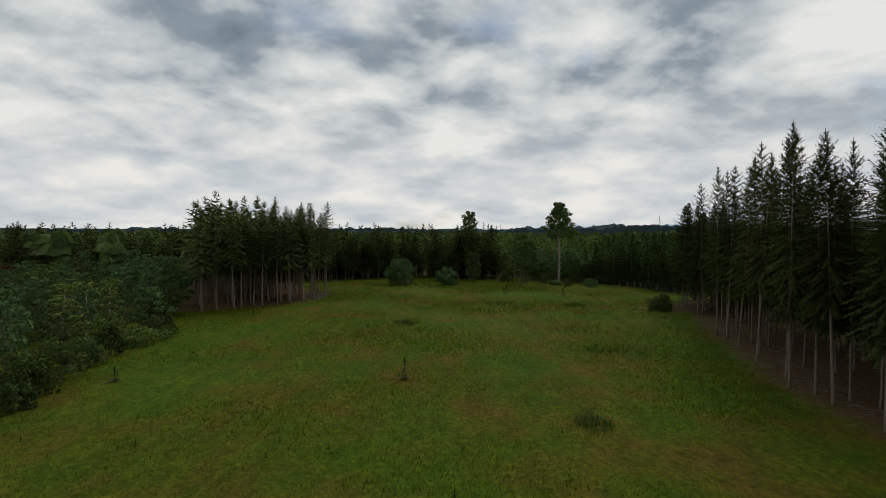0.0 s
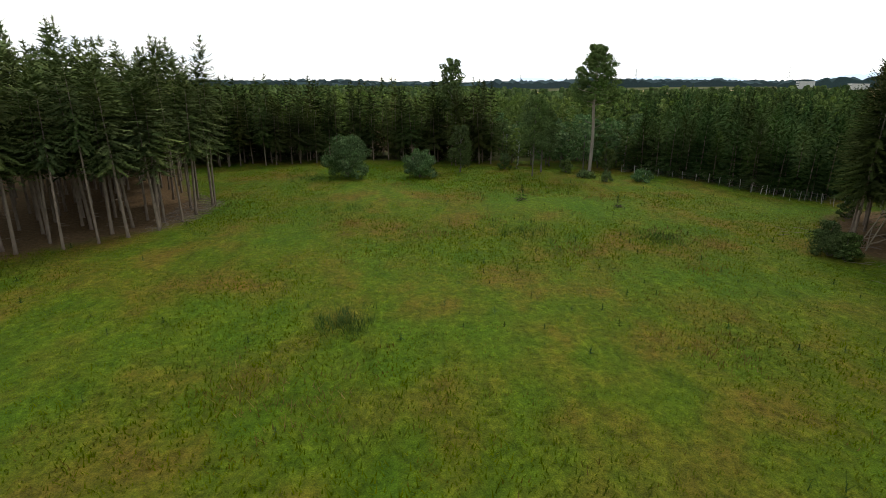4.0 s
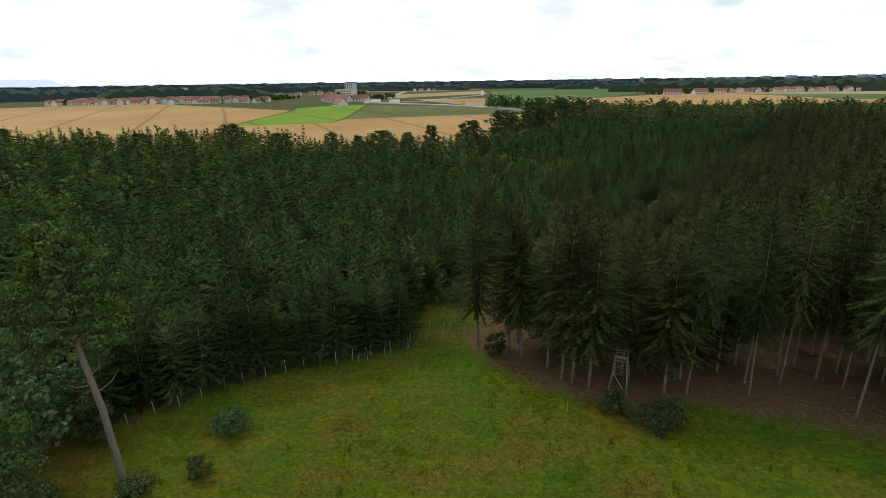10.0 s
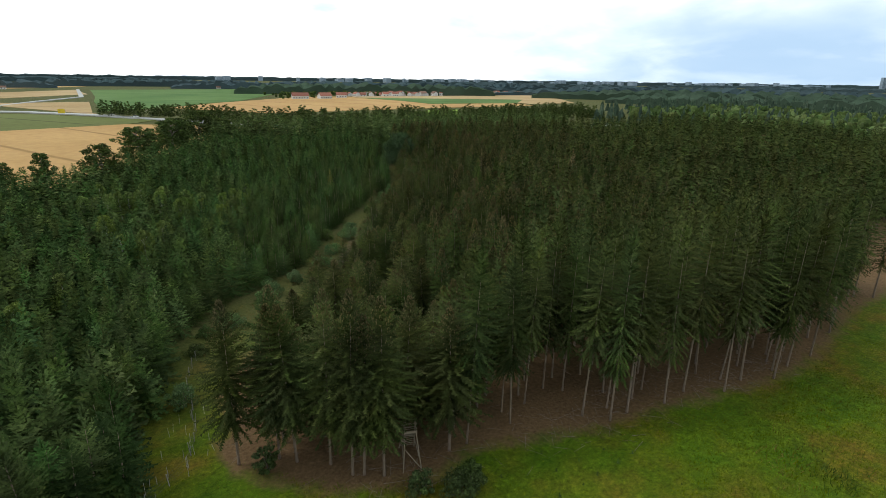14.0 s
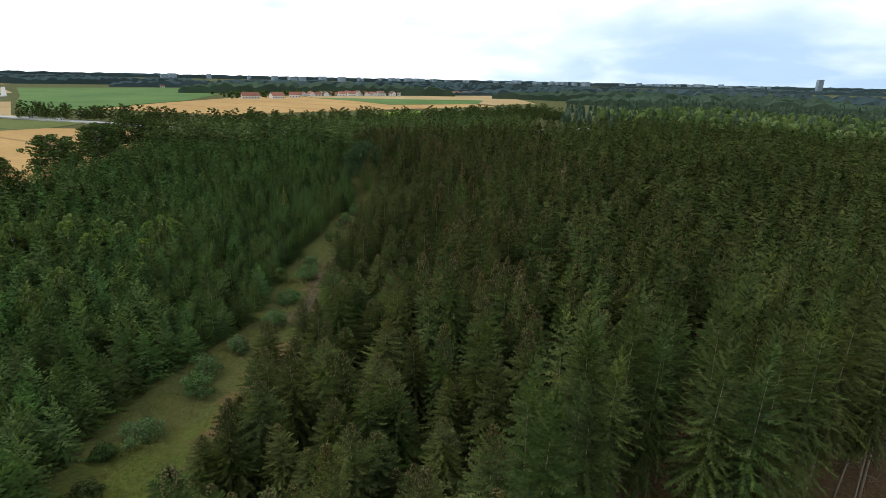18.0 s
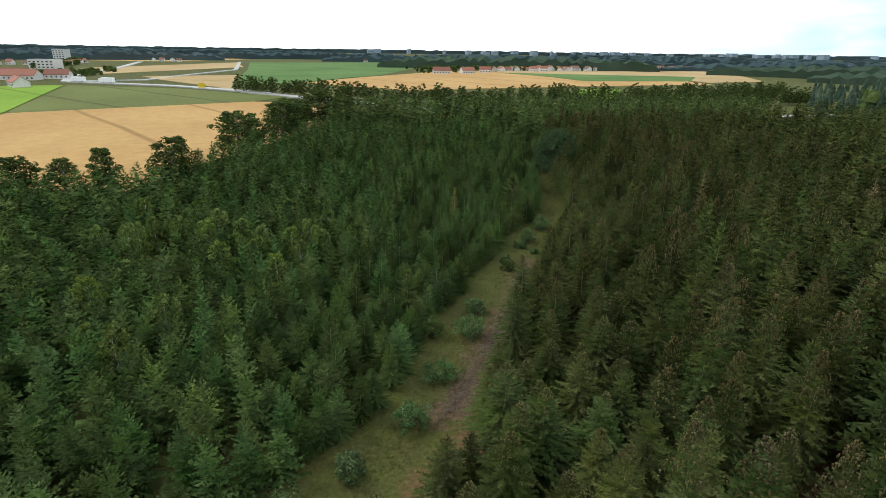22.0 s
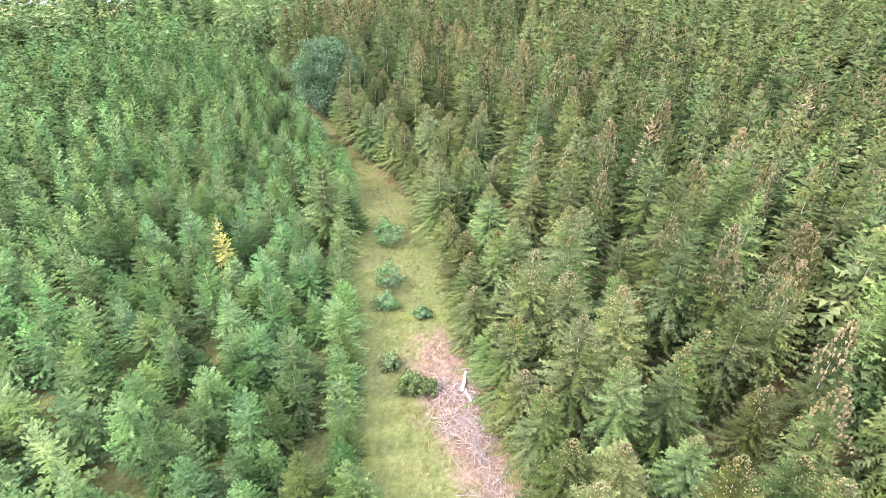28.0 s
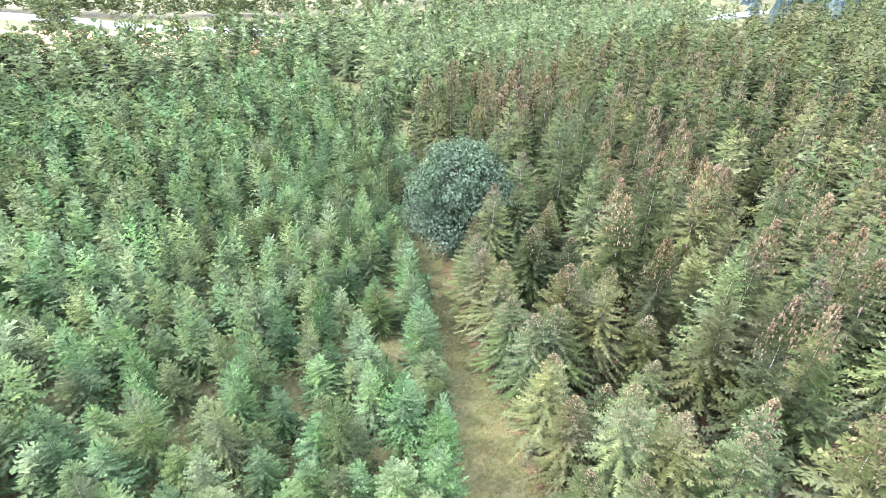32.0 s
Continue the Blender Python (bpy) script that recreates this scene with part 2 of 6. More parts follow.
def plain(name, c1, c2, scale=3.0, rough=0.8, bumps=0.2, metal=0.0, fine=None, vary=0.0):
    m, nt, b = shader(name, rough, metal)
    f = noise_fac(nt, scale, 5.0)
    col = ramp(nt, f, ((0.3, c1), (0.7, c2)))
    f2 = noise_fac(nt, fine or scale * 9, 3.0)
    col = mix(nt, 0.35, col, ramp(nt, f2, ((0.35, tuple(v * 0.6 for v in c1)), (0.65, tuple(min(1, v * 1.2) for v in c2)))))
    if vary:
        o = nt.nodes.new("ShaderNodeObjectInfo")
        hsv = nt.nodes.new("ShaderNodeHueSaturation")
        mr = nt.nodes.new("ShaderNodeMapRange")
        mr.inputs["To Min"].default_value, mr.inputs["To Max"].default_value = 1 - vary, 1 + vary
        nt.links.new(o.outputs["Random"], mr.inputs[0]); nt.links.new(mr.outputs[0], hsv.inputs["Value"]); nt.links.new(col, hsv.inputs["Color"])
        col = hsv.outputs[0]
    nt.links.new(col, b.inputs["Base Color"])
    if bumps:
        bump(nt, b, f2, bumps)
    return m


M_SPRUCE = foliage("spruce_needles", (0.032, 0.045, 0.014), (0.055, 0.071, 0.023), (0.076, 0.087, 0.03), 0.9, thinness=0.07)
M_YOUNG = foliage("young_spruce_needles", (0.033, 0.057, 0.018), (0.055, 0.088, 0.028), (0.078, 0.112, 0.038), 0.9, thinness=0.07)
M_PINE = foliage("pine_needles", (0.04, 0.058, 0.02), (0.11, 0.142, 0.05), (0.165, 0.19, 0.072), 0.3, thinness=0.07)
M_LEAF = foliage("broad_leaves", (0.036, 0.058, 0.019), (0.094, 0.134, 0.046), (0.142, 0.182, 0.072), 0.5)
M_WILLOW = foliage("grey_green_leaves", (0.042, 0.084, 0.030), (0.115, 0.18, 0.072), (0.17, 0.235, 0.115), 0.3)
M_LIGHT = foliage("birch_leaves", (0.062, 0.098, 0.024), (0.146, 0.198, 0.056), (0.2, 0.25, 0.086), 0.4)
M_OAK = foliage("oak_leaves", (0.025, 0.04, 0.012), (0.066, 0.092, 0.029), (0.098, 0.126, 0.042), 0.4)
M_BLUEOAK = foliage("blue_green_oak_leaves", (0.024, 0.044, 0.019), (0.058, 0.09, 0.042), (0.084, 0.118, 0.058), 0.2)
M_YELLOWING = foliage("yellowing_needles", (0.09, 0.10, 0.02), (0.19, 0.185, 0.05), (0.27, 0.25, 0.09), 0.2)
M_DEAD = foliage("dead_needles", (0.095, 0.074, 0.038), (0.172, 0.138, 0.074), (0.24, 0.195, 0.115), 0.3)
M_PINETUFT = foliage("pine_tufts", (0.05, 0.084, 0.022), (0.115, 0.172, 0.05), (0.165, 0.215, 0.074), 0.3)
M_CONE = foliage("spruce_cones", (0.08, 0.066, 0.03), (0.145, 0.122, 0.056), (0.205, 0.175, 0.088), 0.2)
M_GRASS = foliage("grass_blades", (0.066, 0.1, 0.004), (0.098, 0.134, 0.006), (0.145, 0.165, 0.013), 0.2, 0.1, 0.45)
M_STRAW = foliage("straw_blades", (0.10, 0.075, 0.02), (0.18, 0.135, 0.045), (0.28, 0.22, 0.09), 0.2, 0.1, 0.45)
M_TRAILGRASS = foliage("trail_grass_blades", (0.044, 0.050, 0.013), (0.080, 0.080, 0.024), (0.115, 0.105, 0.041), 0.2, 0.1, 0.45)
M_BROWNGRASS = foliage("rusty_grass_blades", (0.078, 0.070, 0.010), (0.118, 0.096, 0.016), (0.17, 0.135, 0.042), 0.2, 0.1, 0.45)
M_RUSH = foliage("rush_blades", (0.03, 0.06, 0.012), (0.06, 0.105, 0.022), (0.09, 0.14, 0.035), 0.2, 0.1, 0.45)


def bark_material(name, low, high, split_z):
    """Bark that turns from grey-brown at the foot to a lighter tone higher up the stem."""
    m, nt, b = shader(name, 0.9, 0, 0.2)
    f = noise_fac(nt, 6.0, 5.0, 0.6, (1, 1, 0.25))
    a = ramp(nt, f, ((0.3, tuple(v * 0.6 for v in low)), (0.7, low)))
    c = ramp(nt, f, ((0.3, tuple(v * 0.65 for v in high)), (0.7, high)))
    tc = nt.nodes.new("ShaderNodeTexCoord")
    s = nt.nodes.new("ShaderNodeSeparateXYZ")
    nt.links.new(tc.outputs["Object"], s.inputs[0])
    mr = nt.nodes.new("ShaderNodeMapRange")
    mr.inputs["From Min"].default_value, mr.inputs["From Max"].default_value = split_z - 4, split_z + 4
    nt.links.new(s.outputs[2], mr.inputs[0])
    nt.links.new(mix(nt, mr.outputs[0], a, c), b.inputs["Base Color"])
    bump(nt, b, f, 0.6, 0.04)
    return m


M_BARK = bark_material("spruce_bark", (0.235, 0.18, 0.135), (0.27, 0.215, 0.165), 9.0)
M_PINEBARK = bark_material("pine_bark", (0.23, 0.20, 0.16), (0.29, 0.235, 0.175), 9.0)
M_OAKBARK = bark_material("oak_bark", (0.14, 0.12, 0.10), (0.17, 0.15, 0.13), 9.0)
M_BIRCHBARK = bark_material("birch_bark", (0.45, 0.43, 0.40), (0.6, 0.58, 0.55), 5.0)
M_STICK = plain("grey_dead_wood", (0.12, 0.09, 0.07), (0.22, 0.18, 0.145), 2.0, 0.9, 0.3)
M_PALELOG = plain("peeled_log", (0.55, 0.5, 0.43), (0.72, 0.68, 0.62), 2.0, 0.8, 0.3)
M_POST = plain("weathered_post_wood", (0.24, 0.22, 0.19), (0.40, 0.37, 0.33), 3.0, 0.9, 0.3, vary=0.25)
M_WIRE = plain("dull_fence_wire", (0.06, 0.06, 0.055), (0.1, 0.1, 0.095), 3.0, 0.8, 0.0)
M_SEATWOOD = plain("hunting_stand_wood", (0.16, 0.13, 0.09), (0.27, 0.22, 0.155), 3.0, 0.9, 0.3)


def ground_material():
    """Meadow grass, with needle litter where the attribute 'litter' says so."""
    m, nt, b = shader("meadow_ground", 0.95, 0, 0.1)
    big = noise_fac(nt, 0.045, 4.0, 0.6)
    mid = noise_fac(nt, 0.17, 5.0, 0.6, (1.0, 0.7, 1.0))
    fine = noise_fac(nt, 2.6, 6.0, 0.7, (1.0, 0.8, 1.0))
    tiny = noise_fac(nt, 14.0, 3.0, 0.7)
    grass = ramp(nt, mid, ((0.32, (0.054, 0.098, 0.004)), (0.45, (0.074, 0.102, 0.005)), (0.55, (0.096, 0.094, 0.008)), (0.66, (0.114, 0.080, 0.012))))
    lush = ramp(nt, mid, ((0.35, (0.050, 0.102, 0.004)), (0.65, (0.076, 0.114, 0.005))))
    col = mix(nt, ramp(nt, big, ((0.46, (0, 0, 0)), (0.60, (1, 1, 1)))), grass, lush)
    wisp = noise_fac(nt, 0.75, 6.0, 0.68, (1.0, 0.8, 1.0))
    wisp.node.inputs["Distortion"].default_value = 1.6
    col = mix(nt, 0.75, col, ramp(nt, wisp, ((0.30, (0.52, 0.56, 0.50)), (0.5, (1.0, 1.0, 1.0)), (0.70, (1.5, 1.4, 1.45)))), "MULTIPLY")
    rows = noise_fac(nt, 0.55, 4.0, 0.6, (1.0, 0.12, 1.0))
    col = mix(nt, 0.3, col, ramp(nt, rows, ((0.3, (0.55, 0.6, 0.5)), (0.52, (1.0, 1.0, 1.0)), (0.7, (1.35, 1.25, 1.2)))), "MULTIPLY")
    col = mix(nt, 0.6, col, ramp(nt, fine, ((0.28, (0.28, 0.34, 0.25)), (0.52, (1.0, 1.0, 1.0)), (0.74, (1.9, 1.75, 1.6)))), "MULTIPLY")
    col = mix(nt, 0.6, col, ramp(nt, tiny, ((0.3, (0.3, 0.36, 0.3)), (0.7, (1.7, 1.65, 1.5)))), "MULTIPLY")
    pale = nt.nodes.new("ShaderNodeAttribute"); pale.attribute_name = "trail"
    tan = ramp(nt, fine, ((0.3, (0.040, 0.048, 0.013)), (0.55, (0.074, 0.076, 0.024)), (0.75, (0.112, 0.100, 0.043))))
    col = mix(nt, mix(nt, 1.0, pale.outputs["Color"], ramp(nt, noise_fac(nt, 0.3, 4.0, 0.6), ((0.3, (0.8, 0.8, 0.8)), (0.6, (1, 1, 1)))), "MULTIPLY"), col, tan)
    litter = ramp(nt, fine, ((0.3, (0.078, 0.049, 0.023)), (0.6, (0.150, 0.094, 0.045)), (0.8, (0.22, 0.165, 0.098))))
    a = nt.nodes.new("ShaderNodeAttribute"); a.attribute_name = "litter"
    edge = nt.nodes.new("ShaderNodeMath"); edge.operation = "ADD"
    jag = nt.nodes.new("ShaderNodeMapRange"); jag.inputs["To Min"].default_value, jag.inputs["To Max"].default_value = -0.55, 0.55
    nt.links.new(noise_fac(nt, 0.5, 5.0, 0.65), jag.inputs[0])
    nt.links.new(a.outputs["Fac"], edge.inputs[0]); nt.links.new(jag.outputs[0], edge.inputs[1])
    col = mix(nt, ramp(nt, edge.outputs[0], ((0.26, (0, 0, 0)), (0.80, (1, 1, 1)))), col, litter)
    dry = nt.nodes.new("ShaderNodeAttribute"); dry.attribute_name = "dry"
    dryness = nt.nodes.new("ShaderNodeMath"); dryness.operation = "ADD"
    nt.links.new(dry.outputs["Fac"], dryness.inputs[0]); nt.links.new(jag.outputs[0], dryness.inputs[1])
    hay = ramp(nt, fine, ((0.3, (0.06, 0.038, 0.022)), (0.55, (0.125, 0.085, 0.052)), (0.75, (0.2, 0.155, 0.105))))
    col = mix(nt, ramp(nt, dryness.outputs[0], ((0.36, (0, 0, 0)), (0.70, (1, 1, 1)))), col, hay)
    nt.links.new(col, b.inputs["Base Color"])
    bump(nt, b, fine, 0.8, 0.3)
    return m


M_GROUND = ground_material()


def field_material(name, c1, c2, turn, rows=0.25, lanes=True):
    """A crop: sowing rows and tractor lanes run one way, with broad patches across."""
    m, nt, b = shader(name, 0.95, 0, 0.1)
    g = nt.nodes.new("ShaderNodeNewGeometry")
    mp = nt.nodes.new("ShaderNodeMapping"); mp.inputs["Rotation"].default_value[2] = turn
    nt.links.new(g.outputs["Position"], mp.inputs["Vector"])
    patch = noise_fac(nt, 0.012, 4.0, 0.6)
    col = ramp(nt, patch, ((0.35, c1), (0.65, c2)))
    if lanes:
        w = nt.nodes.new("ShaderNodeTexWave"); w.inputs["Scale"].default_value = 0.006; w.inputs["Distortion"].default_value = 0.4
        nt.links.new(mp.outputs[0], w.inputs["Vector"])
        col = mix(nt, ramp(nt, w.outputs["Fac"], ((0.0, (1, 1, 1)), (0.012, (0, 0, 0)))), col, tuple(v * 0.7 for v in c1))
    fine = noise_fac(nt, 0.25, 5.0, 0.65)
    col = mix(nt, 0.4, col, ramp(nt, fine, ((0.3, (0.7, 0.7, 0.7)), (0.7, (1.25, 1.25, 1.25)))), "MULTIPLY")
    nt.links.new(col, b.inputs["Base Color"])
    return m


M_WHEAT = field_material("ripe_wheat", (0.34, 0.205, 0.078), (0.41, 0.262, 0.105), 1.1)
M_WHEAT2 = field_material("pale_wheat", (0.31, 0.215, 0.10), (0.38, 0.28, 0.145), 0.4)
M_GREENF = field_material("bright_crop", (0.13, 0.225, 0.02), (0.165, 0.265, 0.03), 0.9)
M_OLIVEF = field_material("olive_crop", (0.085, 0.10, 0.028), (0.12, 0.135, 0.04), 0.9)
M_GREEN2 = field_material("green_crop", (0.06, 0.12, 0.03), (0.095, 0.16, 0.045), 0.3)
M_ROAD = plain("asphalt_road", (0.30, 0.30, 0.29), (0.40, 0.40, 0.38), 0.5, 0.9, 0.0)
M_WALL = plain("white_render", (0.5, 0.485, 0.455), (0.64, 0.62, 0.585), 0.6, 0.9, 0.0, vary=0.12)
M_YELLOWWALL = plain("yellow_render", (0.5, 0.42, 0.24), (0.6, 0.5, 0.3), 0.6, 0.9, 0.0)
M_CONCRETE = plain("grey_concrete", (0.42, 0.42, 0.41), (0.55, 0.55, 0.53), 0.6, 0.9, 0.0)
M_TILE = plain("red_roof_tiles", (0.17, 0.068, 0.046), (0.25, 0.10, 0.068), 0.8, 0.85, 0.2, vary=0.3)
M_BROWNTILE = plain("brown_roof_tiles", (0.12, 0.07, 0.05), (0.19, 0.11, 0.08), 0.8, 0.85, 0.2, vary=0.2)
# blue-grey of distance haze put into the wall colour of the far town
M_HAZEWALL = plain("hazy_far_wall", (0.16, 0.21, 0.26), (0.22, 0.28, 0.33), 0.01, 0.9, 0.0)
M_PANE = plain("dark_window_glass", (0.03, 0.035, 0.04), (0.05, 0.06, 0.07), 0.5, 0.15, 0.0)
M_STEEL = plain("pylon_steel", (0.2, 0.21, 0.22), (0.28, 0.29, 0.3), 0.5, 0.6, 0.0, 0.3)
M_CARPAINT = plain("white_car_paint", (0.7, 0.7, 0.7), (0.8, 0.8, 0.8), 0.5, 0.3, 0.0)
M_SIGN = plain("yellow_sign_panel", (0.6, 0.42, 0.02), (0.7, 0.5, 0.04), 0.5, 0.5, 0.0)
M_TYRE = plain("tyre_rubber", (0.02, 0.02, 0.02), (0.035, 0.035, 0.035), 0.5, 0.8, 0.0)
# distance haze is mixed into these colours: faint blue-grey, then stronger at the horizon
M_FARHAZEWOOD = foliage("far_wood_faint_haze", (0.034, 0.056, 0.040), (0.070, 0.102, 0.070), (0.095, 0.13, 0.085), 0.2, 0.02)
M_HAZEWOOD = foliage("horizon_wood_haze", (0.055, 0.08, 0.088), (0.062, 0.09, 0.098), (0.066, 0.096, 0.104), 0.2, 0.004)


# ---- plan ----
def ground_z(x, y=0.0):
    """The land: level meadow, then a long gentle rise to the farmland."""
    return min(12.0, 0.022 * max(0.0, x - 60.0))


MEADOW = [(-33, 44), (-38, 60), (-38, 76), (-50, 97), (-43, 99), (-36, 105), (-30, 111), (-28, 118), (-28.5, 125), (-33, 130), (-40, 142), (-44, 156), (-37, 156.5), (-25, 161),
          (-19, 166), (-10, 164.5), (-3, 161), (5, 158.5), (12, 161), (18, 158), (26, 155), (36, 154), (43.5, 147.5), (47, 142), (50.5, 135), (54, 129), (57.5, 125),
          (56, 121), (51, 117), (45.5, 111), (43, 104), (45, 99), (42, 90), (39.5, 82), (39, 75), (37, 67), (34, 60), (33, 50), (34, 40), (38, 20), (38, -70), (-40, -70), (-34, 20)]
TRAIL = [(57, 125), (72, 124.7), (84, 121), (93, 114.5), (100, 104.5), (107.5, 93.5), (113, 89), (120, 86), (127, 80.5), (135, 73), (148, 62), (154, 57), (163, 47), (172, 41), (186, 36.8),
         (202, 31.5), (213, 26), (222, 17), (219, 16), (212, 22), (193, 28.7), (183.5, 32.8), (173, 36), (165, 39), (157.5, 43), (147, 51), (137.5, 59.4), (129, 65), (121, 71.5),
         (115.8, 76.5), (109.5, 80), (104, 86), (98, 94), (89, 104.5), (78, 113), (69, 120.5), (56, 121)]


LEAFY_FLOOR = [(10, 157), (36, 153), (46, 171), (60, 190), (40, 215), (12, 205)]
NORTH_FLOOR = [(-46, 155), (-37, 155), (-19, 164), (-10, 163), (12, 159), (16, 182), (-90, 182), (-90, 157)]
WEST_FLOOR = [(-33, 43), (-38, 60), (-38, 77), (-49, 97), (-60, 127), (-110, 160), (-105, 20), (-38, 18)]
YOUNG_FLOOR = [(57, 126), (84, 122), (100, 105), (113, 90), (127, 81), (148, 63), (163, 48), (186, 37.5), (214, 27), (284, 4), (316, 12), (322, 68), (262, 112), (226, 200), (60, 210), (40, 158), (48, 144)]


def inside_many(P, poly):
    x, y = P[:, 0], P[:, 1]
    odd = np.zeros(len(P), bool)
    for (x1, y1), (x2, y2) in zip(poly, poly[1:] + poly[:1]):
        if y1 != y2:
            odd ^= ((y1 > y) != (y2 > y)) & (x < (x2 - x1) * (y - y1) / (y2 - y1) + x1)
    return odd


def edge_distance(P, poly, closed=True):
    best = np.full(len(P), 1e9)
    for a, b in zip(poly, poly[1:] + (poly[:1] if closed else [])):
        a, b = np.array(a, float), np.array(b, float)
        d = b - a
        s = np.clip(((P - a) @ d) / max(d @ d, 1e-9), 0, 1)
        best = np.minimum(best, np.hypot(*(P - a - s[:, None] * d).T))
    return best


def scatter(rng, poly, gap, jitter=0.42):
    """Points about a gap apart over a polygon, in loose rows."""
    xs, ys = [p[0] for p in poly], [p[1] for p in poly]
    gx, gy = np.meshgrid(np.arange(min(xs), max(xs), gap), np.arange(min(ys), max(ys), gap * 0.9))
    gx = gx + (np.arange(gx.shape[0]) % 2)[:, None] * gap * 0.5
    P = np.stack([gx.ravel(), gy.ravel()], 1)
    P = P + rng.uniform(-jitter, jitter, P.shape) * gap
    return P[inside_many(P, poly)]


# ---- building blocks ----
def mesh_of(name, verts, faces, material, smooth=False):
    me = bpy.data.meshes.new(name)
    me.from_pydata([tuple(v) for v in verts] if not isinstance(verts, np.ndarray) else verts.tolist(), [], faces if isinstance(faces, list) else faces.tolist())
    me.materials.append(material)
    if smooth:
        me.polygons.foreach_set("use_smooth", [True] * len(me.polygons))
    me.update()
    return me


def put(name, me, parent=None, label="", at=None):
    ob = new(name, me)
    if parent:
        ob.parent = parent
    if at is not None:
        ob.matrix_basis = at
    if label:
        tagged(ob, label)
    return ob


def part(name, bm, material, parent, label=""):
    me = bpy.data.meshes.new(name)
    bm.to_mesh(me)
    bm.free()
    me.materials.append(material)
    return put(name, me, parent, label)


class Bits:
    """Triangles and quads gathered for one mesh."""

    def __init__(self):
        self.v, self.f = [], []

    def add(self, pts, faces):
        n = len(self.v)
        self.v.extend(pts)
        self.f.extend([tuple(i + n for i in f) for f in faces])

    def tri(self, a, b, c):
        self.add((a, b, c), ((0, 1, 2),))

    def tube(self, pts, radii, sides=6, cap=True):
        """A tapered stem along points."""
        n = len(self.v)
        pts = [np.array(p, float) for p in pts]
        for i, (p, r) in enumerate(zip(pts, radii)):
            d = pts[min(i + 1, len(pts) - 1)] - pts[max(i - 1, 0)]
            d = d / (np.linalg.norm(d) + 1e-9)
            a = np.cross(d, (0, 0, 1) if abs(d[2]) < 0.9 else (1, 0, 0))
            a /= np.linalg.norm(a)
            c = np.cross(d, a)
            for k in range(sides):
                w = 2 * math.pi * k / sides
                self.v.append(tuple(p + r * (math.cos(w) * a + math.sin(w) * c)))
        for i in range(len(pts) - 1):
            for k in range(sides):
                k2 = (k + 1) % sides
                self.f.append((n + i * sides + k, n + i * sides + k2, n + (i + 1) * sides + k2, n + (i + 1) * sides + k))
        if cap:
            self.f.append(tuple(n + (len(pts) - 1) * sides + k for k in range(sides)))
            self.f.append(tuple(n + k for k in reversed(range(sides))))

    def box(self, x0, y0, z0, x1, y1, z1):
        self.add([(x, y, z) for z in (z0, z1) for x, y in ((x0, y0), (x1, y0), (x1, y1), (x0, y1))],
                 ((3, 2, 1, 0), (4, 5, 6, 7), (0, 1, 5, 4), (1, 2, 6, 5), (2, 3, 7, 6), (3, 0, 4, 7)))

    def mesh(self, name, material, smooth=False):
        return mesh_of(name, self.v, self.f, material, smooth)


